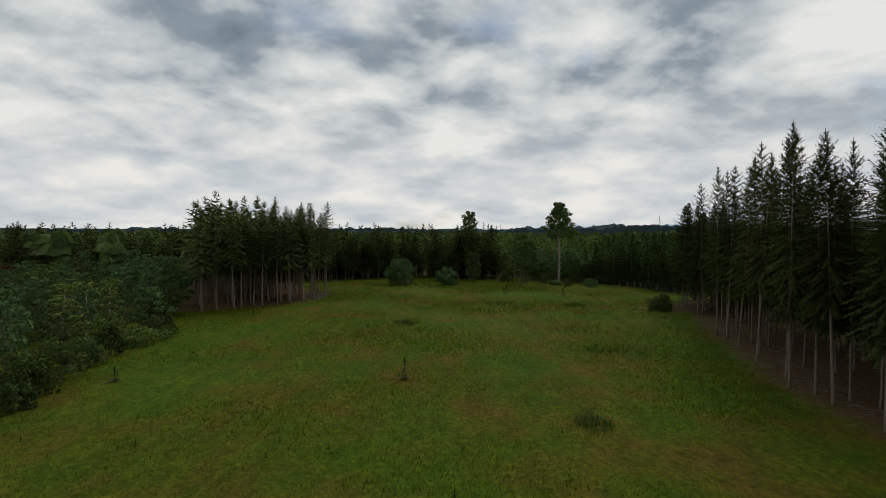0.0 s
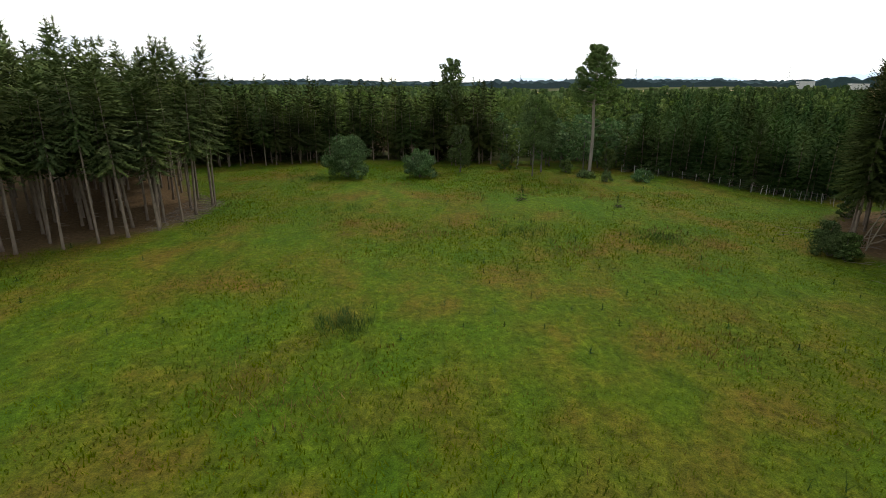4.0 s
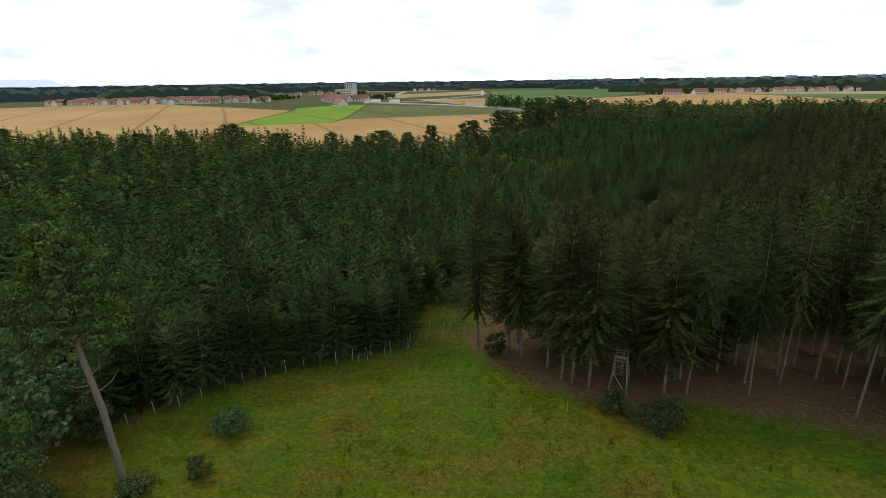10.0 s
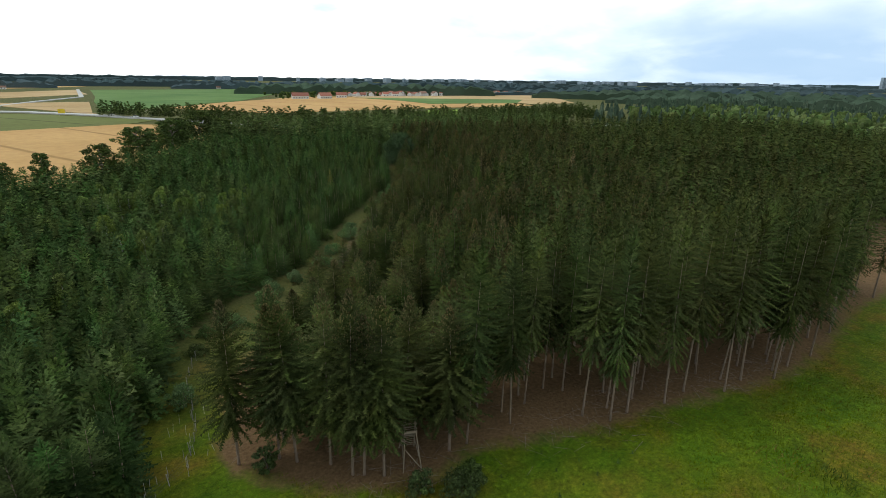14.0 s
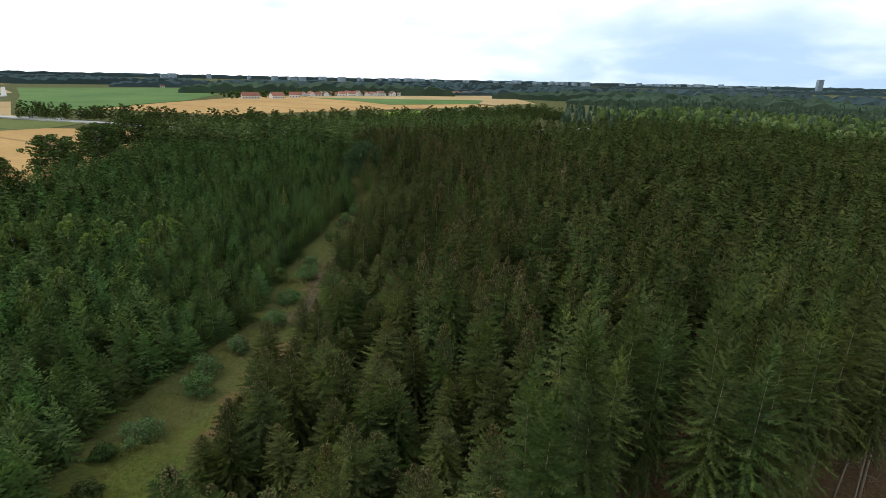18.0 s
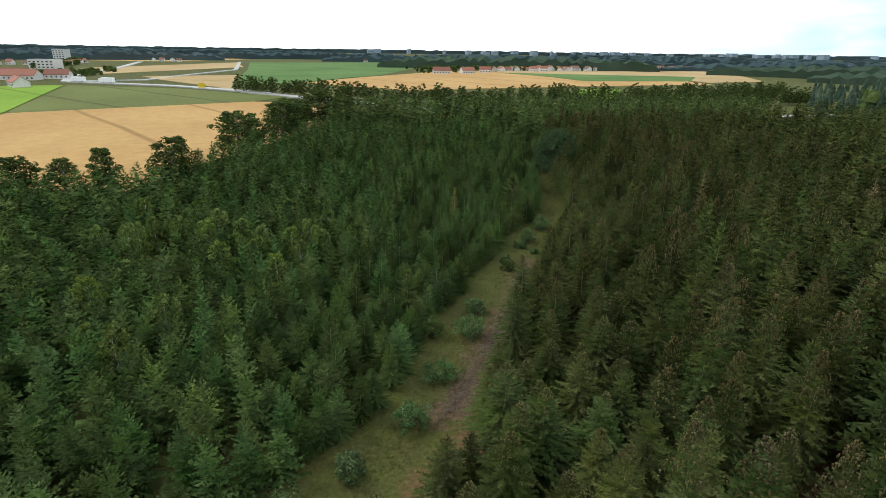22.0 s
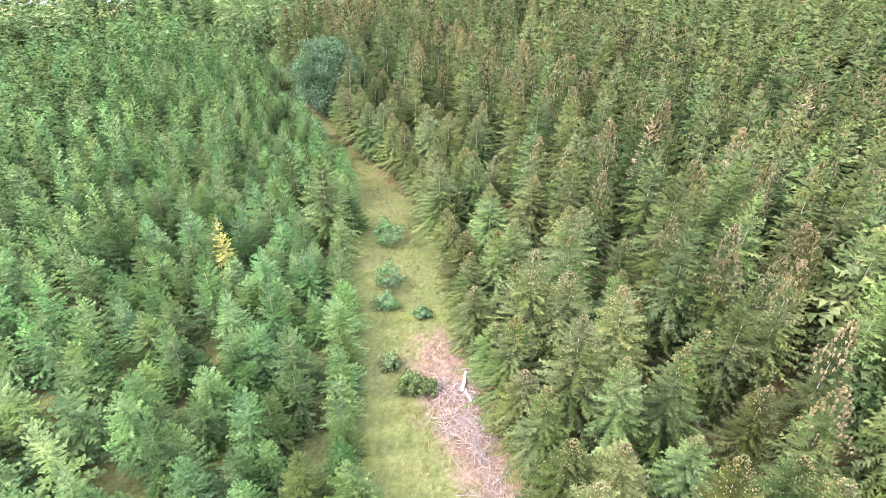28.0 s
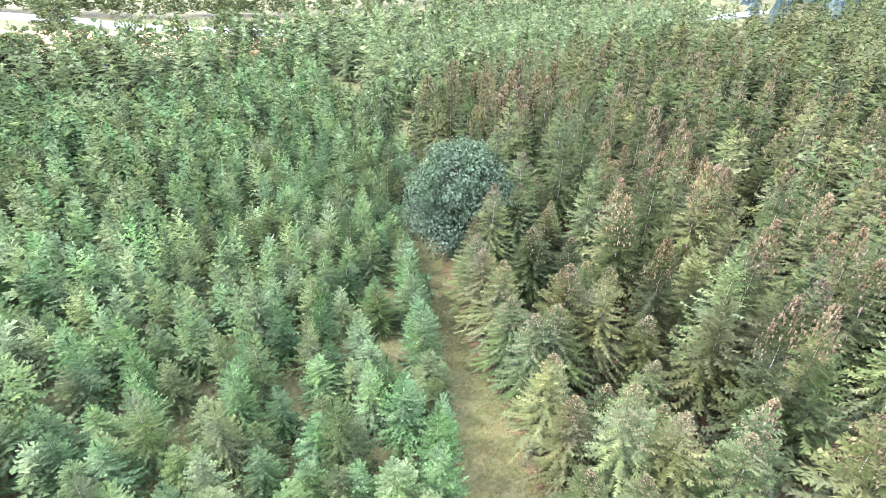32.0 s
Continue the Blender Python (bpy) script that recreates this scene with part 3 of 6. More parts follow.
# ---- trees ----
def spruce_crown(rng, h, base, radius, boughs, tufts, size=0.4, full=0.5, sag=1.0, wide=1.0):
    """Boughs in whorls all up the stem, drooping below and rising at the top; each is a toothed frond of twigs on both sides of its axis."""
    B = Bits()
    turn = rng.uniform(0, 6.28)
    whorls = max(7, int((h - base) / 0.6))
    for k in range(boughs):
        f = (k + rng.uniform(0, 1)) / boughs
        f = min(0.975, max(0.0, (math.floor(f * whorls) + rng.normal(0.5, 0.2)) / whorls))
        env = radius * min(1.0, (1.0 - f) / full) ** 0.92 * (0.72 + 0.28 * min(1.0, f * 4 + 0.2)) + 0.12
        az = turn + k * 2.39996 + rng.uniform(-0.3, 0.3)
        L = env * rng.uniform(0.70, 1.10) * (1 + 0.10 * math.sin(2 * az + 9 * f) + 0.08 * math.sin(5 * az - 14 * f))
        z = base + (h - base) * f
        c, s = math.cos(az), math.sin(az)
        rise = 1.0 * f ** 2.2 + 0.10 * f - 0.12 + 0.14 * (1 - min(1, sag)) + rng.uniform(-0.10, 0.10)
        droop = sag * 0.42 * (1.05 - f) + rng.uniform(-0.06, 0.08)
        n = max(2, int(round(tufts * 0.5 * (0.35 + 0.65 * min(1, L / radius)))))
        bend = rng.uniform(-0.18, 0.18)
        axis = []
        for i in range(n + 1):
            u = 0.04 + 0.96 * i / n
            off = bend * L * u * u
            axis.append(np.array((c * L * u - s * off, s * L * u + c * off, z + L * (rise * u - droop * u * u + 0.18 * u ** 4) + rng.uniform(-0.03, 0.03))))
        first = len(B.v)
        B.v.extend(tuple(q) for q in axis)
        step = L / n
        for i in range(n):
            u = (i + 0.5) / n
            ahead = axis[i + 1] - axis[i]
            ahead /= np.linalg.norm(ahead) + 1e-9
            side = np.array((-ahead[1], ahead[0], 0.0))
            for sg in (-1, 1):
                tl = size * wide * (0.55 + 0.75 * math.sin(math.pi * min(1.0, 0.18 + 0.74 * u))) * rng.uniform(0.6, 1.3) * min(1.0, 0.3 + 0.55 * L)
                fwd = rng.uniform(0.45, 1.0) * tl + 0.35 * step
                tip = axis[i] + ahead * fwd + side * sg * tl * rng.uniform(0.65, 1.0) + np.array((0, 0, tl * (rng.uniform(-0.65, 0.05) + 0.3 * f)))
                B.v.append(tuple(tip))
                t = len(B.v) - 1
                B.f.append((first + i, first + i + 1, t) if sg > 0 else (first + i + 1, first + i, t))
    for k in range(5):
        a = k * 1.257 + turn
        B.tri((0.06 * math.cos(a), 0.06 * math.sin(a), h - 0.8), (-0.06 * math.cos(a), -0.06 * math.sin(a), h - 0.7), (0.02 * math.sin(a), 0.02 * math.cos(a), h + 0.3))
    return B


def spruce_trunk(rng, h, girth, base, stubs=14):
    B = Bits()
    lean = rng.uniform(-0.25, 0.25, 2)
    pts = [(lean[0] * u * u, lean[1] * u * u, h * u - 0.25 * (u == 0)) for u in (0, 0.04, 0.3, 0.6, 0.85)]
    B.tube(pts, [girth * 1.35, girth, girth * 0.8, girth * 0.36, girth * 0.06], 7)
    for _ in range(stubs):
        z = rng.uniform(0.12, 0.95) * base + 0.4
        a, L = rng.uniform(0, 6.28), rng.uniform(0.3, 1.3)
        B.tri((0, 0, z - 0.03), (0, 0, z + 0.03), (L * math.cos(a), L * math.sin(a), z - rng.uniform(0, 0.3) * L))
        B.tri((0.03, 0, z), (-0.03, 0, z), (L * math.cos(a), L * math.sin(a), z - 0.15 * L))
    return B


def cone_clusters(rng, h, radius, base, n=230, full=0.72, big=1.0):
    """Hanging cones, thick on the boughs near the top and thinner below."""
    B = Bits()
    for _ in range(n):
        f = 0.98 - 0.36 * rng.uniform() ** 1.4
        r = radius * min(1.0, (1.0 - f) / full) ** 0.92 * rng.uniform(0.5, 1.02) + 0.06
        z = base + (h - base) * f + 0.15 + r * (f ** 2.2 - 0.25)
        a = rng.uniform(0, 6.28)
        w, L = rng.uniform(0.03, 0.055) * big, rng.uniform(0.13, 0.24) * big
        x, y = r * math.cos(a), r * math.sin(a)
        B.add(((x - w, y, z), (x + w, y - w, z), (x + w, y + w, z), (x, y, z - L)), ((0, 1, 3), (1, 2, 3), (2, 0, 3), (0, 2, 1)))
    return B


def leaf_cloud(rng, blobs, per, size, flat=0.75):
    """Leaves on the outside of irregular clumps."""
    B = Bits()
    for cx, cy, cz, r in blobs:
        for _ in range(int(per * (0.6 + 0.4 * r))):
            d = rng.normal(size=3)
            d /= np.linalg.norm(d)
            d[2] = d[2] * flat + 0.12
            p = np.array((cx, cy, cz)) + d * r * rng.uniform(0.62, 1.08)
            t = np.cross(d, rng.normal(size=3))
            t /= np.linalg.norm(t) + 1e-9
            u = np.cross(d, t) + d * rng.uniform(-0.6, 0.6)
            s = size * rng.uniform(0.6, 1.4)
            B.add((tuple(p - t * s * 0.5), tuple(p + u * s * 0.45), tuple(p + t * s * 0.6), tuple(p - u * s * 0.45)), ((0, 1, 2, 3),))
    return B


def crown_blobs(rng, h, base, radius, n, lean=0.0):
    out = []
    for k in range(n):
        f = (k + 0.5) / n
        z = base + (h - base) * (0.12 + 0.80 * f)
        env = radius * math.sin(math.pi * min(0.97, 0.20 + 0.72 * f)) ** 0.7
        a = k * 2.4 + rng.uniform(-0.4, 0.4)
        rr = env * rng.uniform(0.35, 0.8)
        r = radius * rng.uniform(0.24, 0.42) * (1.1 - 0.45 * f)
        out.append((rr * math.cos(a) + lean * f, rr * math.sin(a), z, r))
    return out


def limbs(rng, blobs, trunk_top, girth, base, h):
    B = Bits()
    B.tube([(0, 0, -0.2), (0, 0, 0.3), (0.05, 0.03, base), (trunk_top[0], trunk_top[1], h * 0.8)], [girth * 1.4, girth, girth * 0.8, girth * 0.15], 8)
    for x, y, z, r in blobs[::2]:
        z0 = max(base * 0.8, z - r - 0.28 * math.hypot(x, y) - 0.6)
        m = (x * 0.45, y * 0.45, (z0 + z) / 2 + 0.1)
        B.tube([(0.04, 0.02, z0), m, (x, y, z)], [girth * 0.34, girth * 0.2, girth * 0.06], 5, False)
    return B


def bush_mesh(rng, h, radius, size=0.28, per=70, blobs=22):
    bl = []
    for k in range(blobs):
        f = (k + 0.5) / blobs
        a = k * 2.4 + rng.uniform(-0.3, 0.3)
        e = radius * math.sqrt(max(0.05, 1 - (abs(f - 0.36) / 0.68) ** 2))
        q = e * rng.uniform(0.3, 0.92)
        bl.append((q * math.cos(a), q * math.sin(a), h * (0.12 + 0.76 * f) * rng.uniform(0.92, 1.1), radius * rng.uniform(0.17, 0.42)))
    return leaf_cloud(rng, bl, per, size), bl


def joined(name, bits_list, places, material):
    """One mesh from many placed copies of a few shapes: place = (shape, x, y, z, turn, width, height)."""
    vs, fs, n, own = [], [], 0, []
    pick = np.random.default_rng(len(places))
    arr = [(np.array(b.v, float), b.f) for b in bits_list]
    for k, x, y, z, a, w, hh in places:
        v, f = arr[k]
        c, s = math.cos(a), math.sin(a)
        vs.append(np.stack([x + w * (c * v[:, 0] - s * v[:, 1]), y + w * (s * v[:, 0] + c * v[:, 1]), z + hh * v[:, 2]], 1))
        fs.extend([tuple(i + n for i in q) for q in f])
        n += len(v)
        own.append(np.full(len(v), pick.uniform(), np.float32))
    me = mesh_of(name, np.concatenate(vs), fs, material)
    me.attributes.new("own", "FLOAT", "POINT").data.foreach_set("value", np.concatenate(own))
    return me


# ---- ground ----
def ground_sheet():
    def axis(lo, hi, step):
        far = [-4950, -3500, -2500, -1800, -1300, -900, -650, -450, -300, -220, -170]
        a = [v for v in far if v < lo - 20]
        b = [-v for v in far[::-1] if -v > hi + 20]
        return np.array(a + list(np.arange(lo, hi + 0.1, step)) + b + ([600.0] if hi < 560 else []))

    xs, ys = np.unique(axis(-70, 250, 1.6)), np.unique(axis(-60, 200, 1.6))
    X, Y = np.meshgrid(xs, ys)
    P = np.stack([X.ravel(), Y.ravel()], 1)
    Z = np.array([ground_z(x) for x in P[:, 0]])
    bumps = np.array([noise.noise((x * 0.06, y * 0.06, 0)) * 0.22 + noise.noise((x * 0.4, y * 0.4, 3)) * 0.07 if -80 < x < 260 and -70 < y < 210 else 0.0 for x, y in P])
    verts = np.stack([P[:, 0], P[:, 1], Z + bumps], 1)
    nx, ny = len(xs), len(ys)
    i = np.arange(nx * ny).reshape(ny, nx)
    faces = np.stack([i[:-1, :-1].ravel(), i[:-1, 1:].ravel(), i[1:, 1:].ravel(), i[1:, :-1].ravel()], 1)
    me = mesh_of("ground", verts, faces, M_GROUND, True)
    open_land = inside_many(P, MEADOW) | inside_many(P, TRAIL)
    d = np.minimum(edge_distance(P, MEADOW), edge_distance(P, TRAIL))
    # the stands shed needles a few metres into the grass on the side of the tall spruces
    shed = np.where((P[:, 0] > 30) & (P[:, 1] < 122) & (P[:, 0] < 58), np.where(P[:, 1] < 66, 0.4, np.where(P[:, 1] < 92, 1.8, 1.9)), -0.6)
    shed = np.where(P[:, 1] > 150, -2.6, np.where(inside_many(P, TRAIL) & (P[:, 0] > 58), -1.9, shed))
    left = [(57, 125), (84, 121), (100, 104.5), (113, 89), (127, 80.5), (148, 62), (163, 47), (186, 36.8), (213, 26)]
    shed = np.where(edge_distance(P, left, False) < 4.0, -5.0, shed)
    near = (np.abs(P[:, 0]) < 320) & (np.abs(P[:, 1]) < 320)
    litter = np.clip(0.5 + np.where(open_land, -(d - shed), d + shed) / 5.0, 0, 1) * near * (P[:, 0] < 214) * np.where(inside_many(P, YOUNG_FLOOR) | inside_many(P, LEAFY_FLOOR) | inside_many(P, NORTH_FLOOR) | inside_many(P, WEST_FLOOR), 0.1, 1.0)
    dry = np.zeros(len(P))
    right = [(104, 86), (109.5, 80), (115.8, 76.5), (121, 71.5), (129, 65), (138, 60)]
    dd = edge_distance(P, right, False)
    dry = np.clip(1.1 - dd / 7.0, 0, 1) * inside_many(P, TRAIL)
    trail = np.where(inside_many(P, TRAIL) | inside_many(P, YOUNG_FLOOR), 1.0, np.clip(1 - edge_distance(P, TRAIL) / 4, 0, 1)) * np.clip((P[:, 0] - 58) / 30, 0, 1)
    trail = np.where(~inside_many(P, MEADOW) & ((P[:, 0] > 205) | (P[:, 1] > 168) | (P[:, 1] < -60) | (P[:, 0] < -60)), 1.0, trail)
    for name, val in (("litter", litter), ("dry", dry), ("trail", trail)):
        at = me.attributes.new(name, "FLOAT", "POINT")
        at.data.foreach_set("value", np.ascontiguousarray(val, dtype=np.float32))
    return tagged(put("ground", me), "uneven grassy ground of meadow, wood floor and trail", "ground", kind="structure")


ground_sheet()


def field(name, pts, material, label, lift=0.35):
    """A crop standing a little over the land, with a real edge."""
    bm = bmesh.new()
    vs = [bm.verts.new((x, y, 0)) for x, y in pts]
    bm.faces.new(vs)
    for cut in (60.0, 605.4):
        geom = bm.verts[:] + bm.edges[:] + bm.faces[:]
        bmesh.ops.bisect_plane(bm, geom=geom, plane_co=(cut, 0, 0), plane_no=(1, 0, 0))
    for v in bm.verts:
        v.co.z = ground_z(v.co.x) + lift
    ext = bmesh.ops.extrude_face_region(bm, geom=bm.faces[:])
    for v in ext["geom"]:
        if isinstance(v, bmesh.types.BMVert):
            v.co.z -= lift + 0.3
    bmesh.ops.recalc_face_normals(bm, faces=bm.faces[:])
    ob = part(name, bm, material, None)
    return tagged(ob, label, "field", kind="structure")


field("wheat_field", [(216, 196), (214, 156), (208, 139), (230, 126), (252, 112), (288, 90), (306, 76), (323, 68), (322, 35), (316, 12), (330, -6), (372, 43), (406, 108), (371, 219), (344, 222), (324, 284), (460, 290), (600, 520), (530, 640), (470, 655), (330, 500), (222, 370), (218, 277)],
      M_WHEAT, "ripe golden wheat field with tractor lanes", 0.6)
field("green_field", [(532, 240), (530, 273), (490, 296), (461, 289), (325, 283), (346, 223), (380, 223)], M_GREENF, "bright green crop field beside the wheat", 0.3)
field("olive_field", [(532, 237), (500, 160), (434, 87), (408, 108), (373, 219), (382, 222)], M_OLIVEF, "olive brown young crop field beside the road", 0.3)
field("stubble_field", [(640, 206), (655, 124), (500, 124), (470, 110), (590, 186)], M_WHEAT2, "pale stubble field across the road", 0.3)
field("far_green_field", [(1183, 117), (1284, -300), (645, -16), (560, 60), (520, 118), (660, 120), (801, 116)], M_GREEN2, "green crop field below the village", 0.3)
field("far_wheat_field", [(545, 66), (640, -20), (768, -130), (770, -200), (700, -188), (600, -330), (500, -320), (490, -157), (470, 0)], M_WHEAT, "golden wheat field in front of the houses", 0.4)
field("pale_far_field", [(705, -190), (770, -205), (780, -580), (530, -420), (520, -335), (610, -340)], M_WHEAT2, "pale wheat field behind a green strip", 0.45)
field("green_strip", [(712, -189), (598, -388), (539, -328), (547, -205)], M_GREEN2, "narrow green crop strip", 0.6)
field("small_green_field", [(399, -100), (464, -150), (464, -188), (395, -140)], M_GREENF, "small bright green field behind trees", 0.3)
field("far_pale_field", [(850, 310), (1180, 138), (912, 123), (688, 250)], M_WHEAT2, "pale wheat field by the far houses", 0.3)
field("north_wheat_field", [(120, 585), (250, 530), (312, 470), (470, 670), (500, 780), (330, 900), (110, 900)], M_WHEAT2, "pale ripe wheat field beyond the northern wood", 0.4)
field("far_gold_field", [(1230, 260), (1500, 120), (1800, 300), (1300, 480)], M_WHEAT, "golden field near the horizon", 0.3)


def road_strip(name, pts, width, label):
    B = Bits()
    L, R = [], []
    for i, (x, y) in enumerate(pts):
        x0, y0 = pts[max(i - 1, 0)]
        x1, y1 = pts[min(i + 1, len(pts) - 1)]
        n = np.array((-(y1 - y0), x1 - x0)) / math.hypot(x1 - x0, y1 - y0) * width / 2
        L.append((x + n[0], y + n[1], ground_z(x + n[0]) + 0.75)); R.append((x - n[0], y - n[1], ground_z(x - n[0]) + 0.75))
    for i in range(len(pts) - 1):
        B.add((L[i], R[i], R[i + 1], L[i + 1]), ((0, 1, 2, 3),))
        B.add((L[i], L[i + 1], (L[i + 1][0], L[i + 1][1], L[i + 1][2] - 1.2), (L[i][0], L[i][1], L[i][2] - 1.2)), ((0, 1, 2, 3),))
        B.add((R[i], R[i + 1], (R[i + 1][0], R[i + 1][1], R[i + 1][2] - 1.2), (R[i][0], R[i][1], R[i][2] - 1.2)), ((3, 2, 1, 0),))
    return tagged(put(name, B.mesh(name, M_ROAD)), label, "road", kind="structure")


road_strip("road", [(1180, 300), (860, 270), (640, 262), (566, 247), (520, 165), (483, 124), (441, 90), (401, 55), (378, 38), (330, -20), (300, -90), (290, -220)], 8.0, "pale country road on a low bank between the fields")
road_strip("road_branch", [(566, 247), (579, 194), (660, 170), (800, 130), (1200, 135)], 5.0, "pale farm road between the crop fields")


# ---- tree kinds ----
rng = np.random.default_rng(7)


def tree_thing(name, label, group, stem, crown, bark, leaf, extras=()):
    """A tree as an empty at its foot with trunk and crown; returns it, standing at the origin."""
    root = tagged(new(name), label, "tree", group)
    put("trunk", stem.mesh("trunk", bark, True), root)
    top = put("crown", crown.mesh("crown", leaf), root)
    for n, b, m, l in extras:
        tagged(put(n, b.mesh(n, m), top, l), kind="stuff")
    return root


def spruce_kind(h, base, radius, boughs, tufts, label, group, leaf=None, name="spruce_tree", cones=True, girth=0.17, size=0.35, sag=1.0, full=0.72):
    crown = spruce_crown(rng, h, base, radius, boughs, tufts, size, full, sag)
    ex = [("cone", cone_clusters(rng, h, radius, base), M_CONE, "brown hanging cones")] if cones else []
    return tree_thing(name, label, group, spruce_trunk(rng, h, girth, base), crown, M_BARK, leaf or M_SPRUCE, ex)


def place_kinds(kinds, spots):
    """Stand the first tree of each kind on a spot and copies of them on the rest; a spot = (kind, x, y, turn, width, height)."""
    used = set()
    for k, x, y, a, w, hh in spots:
        m = Matrix.LocRotScale((x, y, ground_z(x) - 0.12), Euler((rng.normal(0, 0.025), rng.normal(0, 0.025), a)), (w, w, hh))
        if k in used:
            copy_thing(kinds[k], m)
        else:
            used.add(k)
            kinds[k].matrix_basis = m
    for k, ob in enumerate(kinds):
        if k not in used:
            for o in (*ob.children_recursive, ob):
                bpy.data.objects.remove(o)


def back_stand(P, h, base, radius, name, material, label, boughs=64, tufts=6, size=0.75, cones=0, wide=1.5):
    """The inner trees of a stand, joined: crowns in one object, stems in another and cones in a third."""
    kinds = [spruce_crown(rng, h, base, radius * q, boughs, tufts, size, 0.72, 1.2, wide) for q in (0.88, 1.0, 1.12)]
    pl = [(int(rng.integers(3)), x, y, ground_z(x) - 0.1, rng.uniform(0, 6.28), rng.uniform(0.85, 1.15), rng.uniform(0.82, 1.12)) for x, y in P]
    tagged(put(name, joined(name, kinds, pl, material)), label, "wood", kind="stuff")
    tagged(put(name + "_stems", joined(name, [spruce_trunk(rng, h * 0.93, 0.16, base, 4)], [(0, p[1], p[2], p[3], p[4], 1, p[6]) for p in pl], M_BARK)), "bare stems of the inner spruces", "wood", kind="stuff")
    if cones:
        some = [p for p in pl if rng.uniform() < 0.7]
        tagged(put(name + "_cones", joined(name, [cone_clusters(rng, h, radius, base, cones, 0.70, 1.7) for _ in range(3)], some, M_CONE)), "brown cones on the tops of the inner spruces", "cones", kind="stuff")


STAND_LABEL = "tall dark green spruce with brown cones in the stand"
STAND = [(38, -60), (38, 20), (34.5, 40), (33.5, 50), (34.5, 60), (37.5, 67), (39.5, 75), (40, 82), (42.5, 90), (46, 98), (44, 104), (46.5, 111), (52, 117), (57, 117), (69, 112.5), (78, 107),
         (88, 99.5), (96, 91), (103, 84), (109.5, 79), (115.8, 75.5), (121, 70.5), (129, 64), (137.5, 58.5), (147, 50), (157.5, 42), (165, 38), (173, 35), (183, 31.5), (193, 27), (210, 19),
         (224, 12), (232, 2), (237, -16), (235, -47), (224, -75), (150, -80), (60, -80)]
YOUNG = [(57.5, 127), (72, 126), (85, 122.5), (94, 115.5), (101, 105.5), (108.5, 94.5), (114, 90.5), (121, 87.5), (128, 82), (136, 74.5), (149, 63.5), (156, 57.8), (164, 48.1), (173, 42.0),
         (186.3, 36.1), (203.5, 29.6), (206, 26.5), (212, 20), (226, 15), (284, 7), (292, 22), (276, 34), (274, 50), (286, 78), (250, 106), (204, 134), (207, 155), (208, 190), (150, 190), (70, 196), (46, 170), (37, 156), (43, 149.2), (47, 142.6), (50.4, 136.2), (54, 130.2)]
CLEARING = [(148, 119), (150, 124), (160, 128), (164, 124), (155, 120), (152, 114)]
FOLLOW = [(40, 108), (60, 104), (85, 96), (105, 86), (120, 76), (138, 62), (152, 48), (172, 38), (200, 26)]

# stand of tall spruces: the edge towards the meadow first, with bare stems
EDGE = [(33.9, 44.1), (34.2, 50.1), (33.5, 55.1), (35.2, 64), (37.7, 72.9), (38.9, 78.4), (38.9, 81.4), (41.3, 83.5), (40.6, 75.4), (38, 68.6), (37.2, 61.6), (35.7, 59.3), (37.5, 49.4), (44.2, 98.3), (43.5, 77.4),
        (36, 33), (38.5, 28), (40, 17), (37, 38)]
CORNER = [(53.8, 120), (52.6, 116.2), (51.2, 114.8), (46.4, 110.7), (45.8, 109.7), (44.6, 108.1), (47.3, 97.9), (44.3, 100.5), (49, 112), (50, 108), (55, 115), (48, 104)]
edge_kinds = [spruce_kind(22.5, 6.2, 3.0, 280, 26, "tall spruce with bare grey stem at the meadow edge", "edge spruces", cones=False, girth=0.155, size=0.29, sag=1.3, full=0.55),
              spruce_kind(22.5, 8.2, 2.8, 250, 26, "tall spruce with long bare stem at the meadow edge", "edge spruces", cones=False, girth=0.135, size=0.29, sag=1.3, full=0.55)]
spots = [(i % 2, x, y, rng.uniform(0, 6.28), rng.uniform(0.85, 1.1), rng.uniform(0.98, 1.08)) for i, (x, y) in enumerate(EDGE)]
inner = scatter(rng, [p for p in STAND if p[0] < 47 and p[1] < 100] + [(56, 90), (56, -20), (38, -60)], 3.9)
inner = inner[(inner[:, 1] > 8)]
inner = np.array([p for p in inner if min(math.hypot(p[0] - q[0], p[1] - q[1]) for q in EDGE) > 2.0])
inner = inner[np.argsort(edge_distance(inner, EDGE[:8], False))]
spots += [(int(rng.integers(2)), x, y, rng.uniform(0, 6.28), rng.uniform(0.75, 1.0), rng.uniform(0.85, 1.02)) for x, y in inner[:34]]
place_kinds(edge_kinds, spots)
back_stand(inner[34:], 21, 5.5, 2.6, "edge_wood", M_SPRUCE, "crowns of tall spruces behind the meadow edge", 140, 13, 0.38, 0, 1.0)
corner_kinds = [spruce_kind(17.5, 4.6, 2.9, 320, 24, "dense low-boughed spruce beside the wooden high seat", "corner spruces", girth=0.125, size=0.27, sag=1.0, full=0.6)]
place_kinds(corner_kinds, [(0, x, y, rng.uniform(0, 6.28), rng.uniform(0.9, 1.15), rng.uniform(0.9, 1.1)) for x, y in CORNER])

near_kinds = [spruce_kind(16, 2.6, 3.0, 270, 24, STAND_LABEL, "stand spruces", size=0.27, sag=1.2, full=0.74),
              spruce_kind(16, 3.0, 2.7, 260, 24, STAND_LABEL, "stand spruces", size=0.26, sag=1.3, full=0.72),
              spruce_kind(16, 2.4, 3.3, 280, 24, "broad dark green spruce with brown cones in the stand", "stand spruces", size=0.27, sag=1.5, full=0.74)]
P = scatter(rng, STAND, 4.5, 0.36)
P = P[~((P[:, 0] < 58) & (P[:, 1] < 92))]
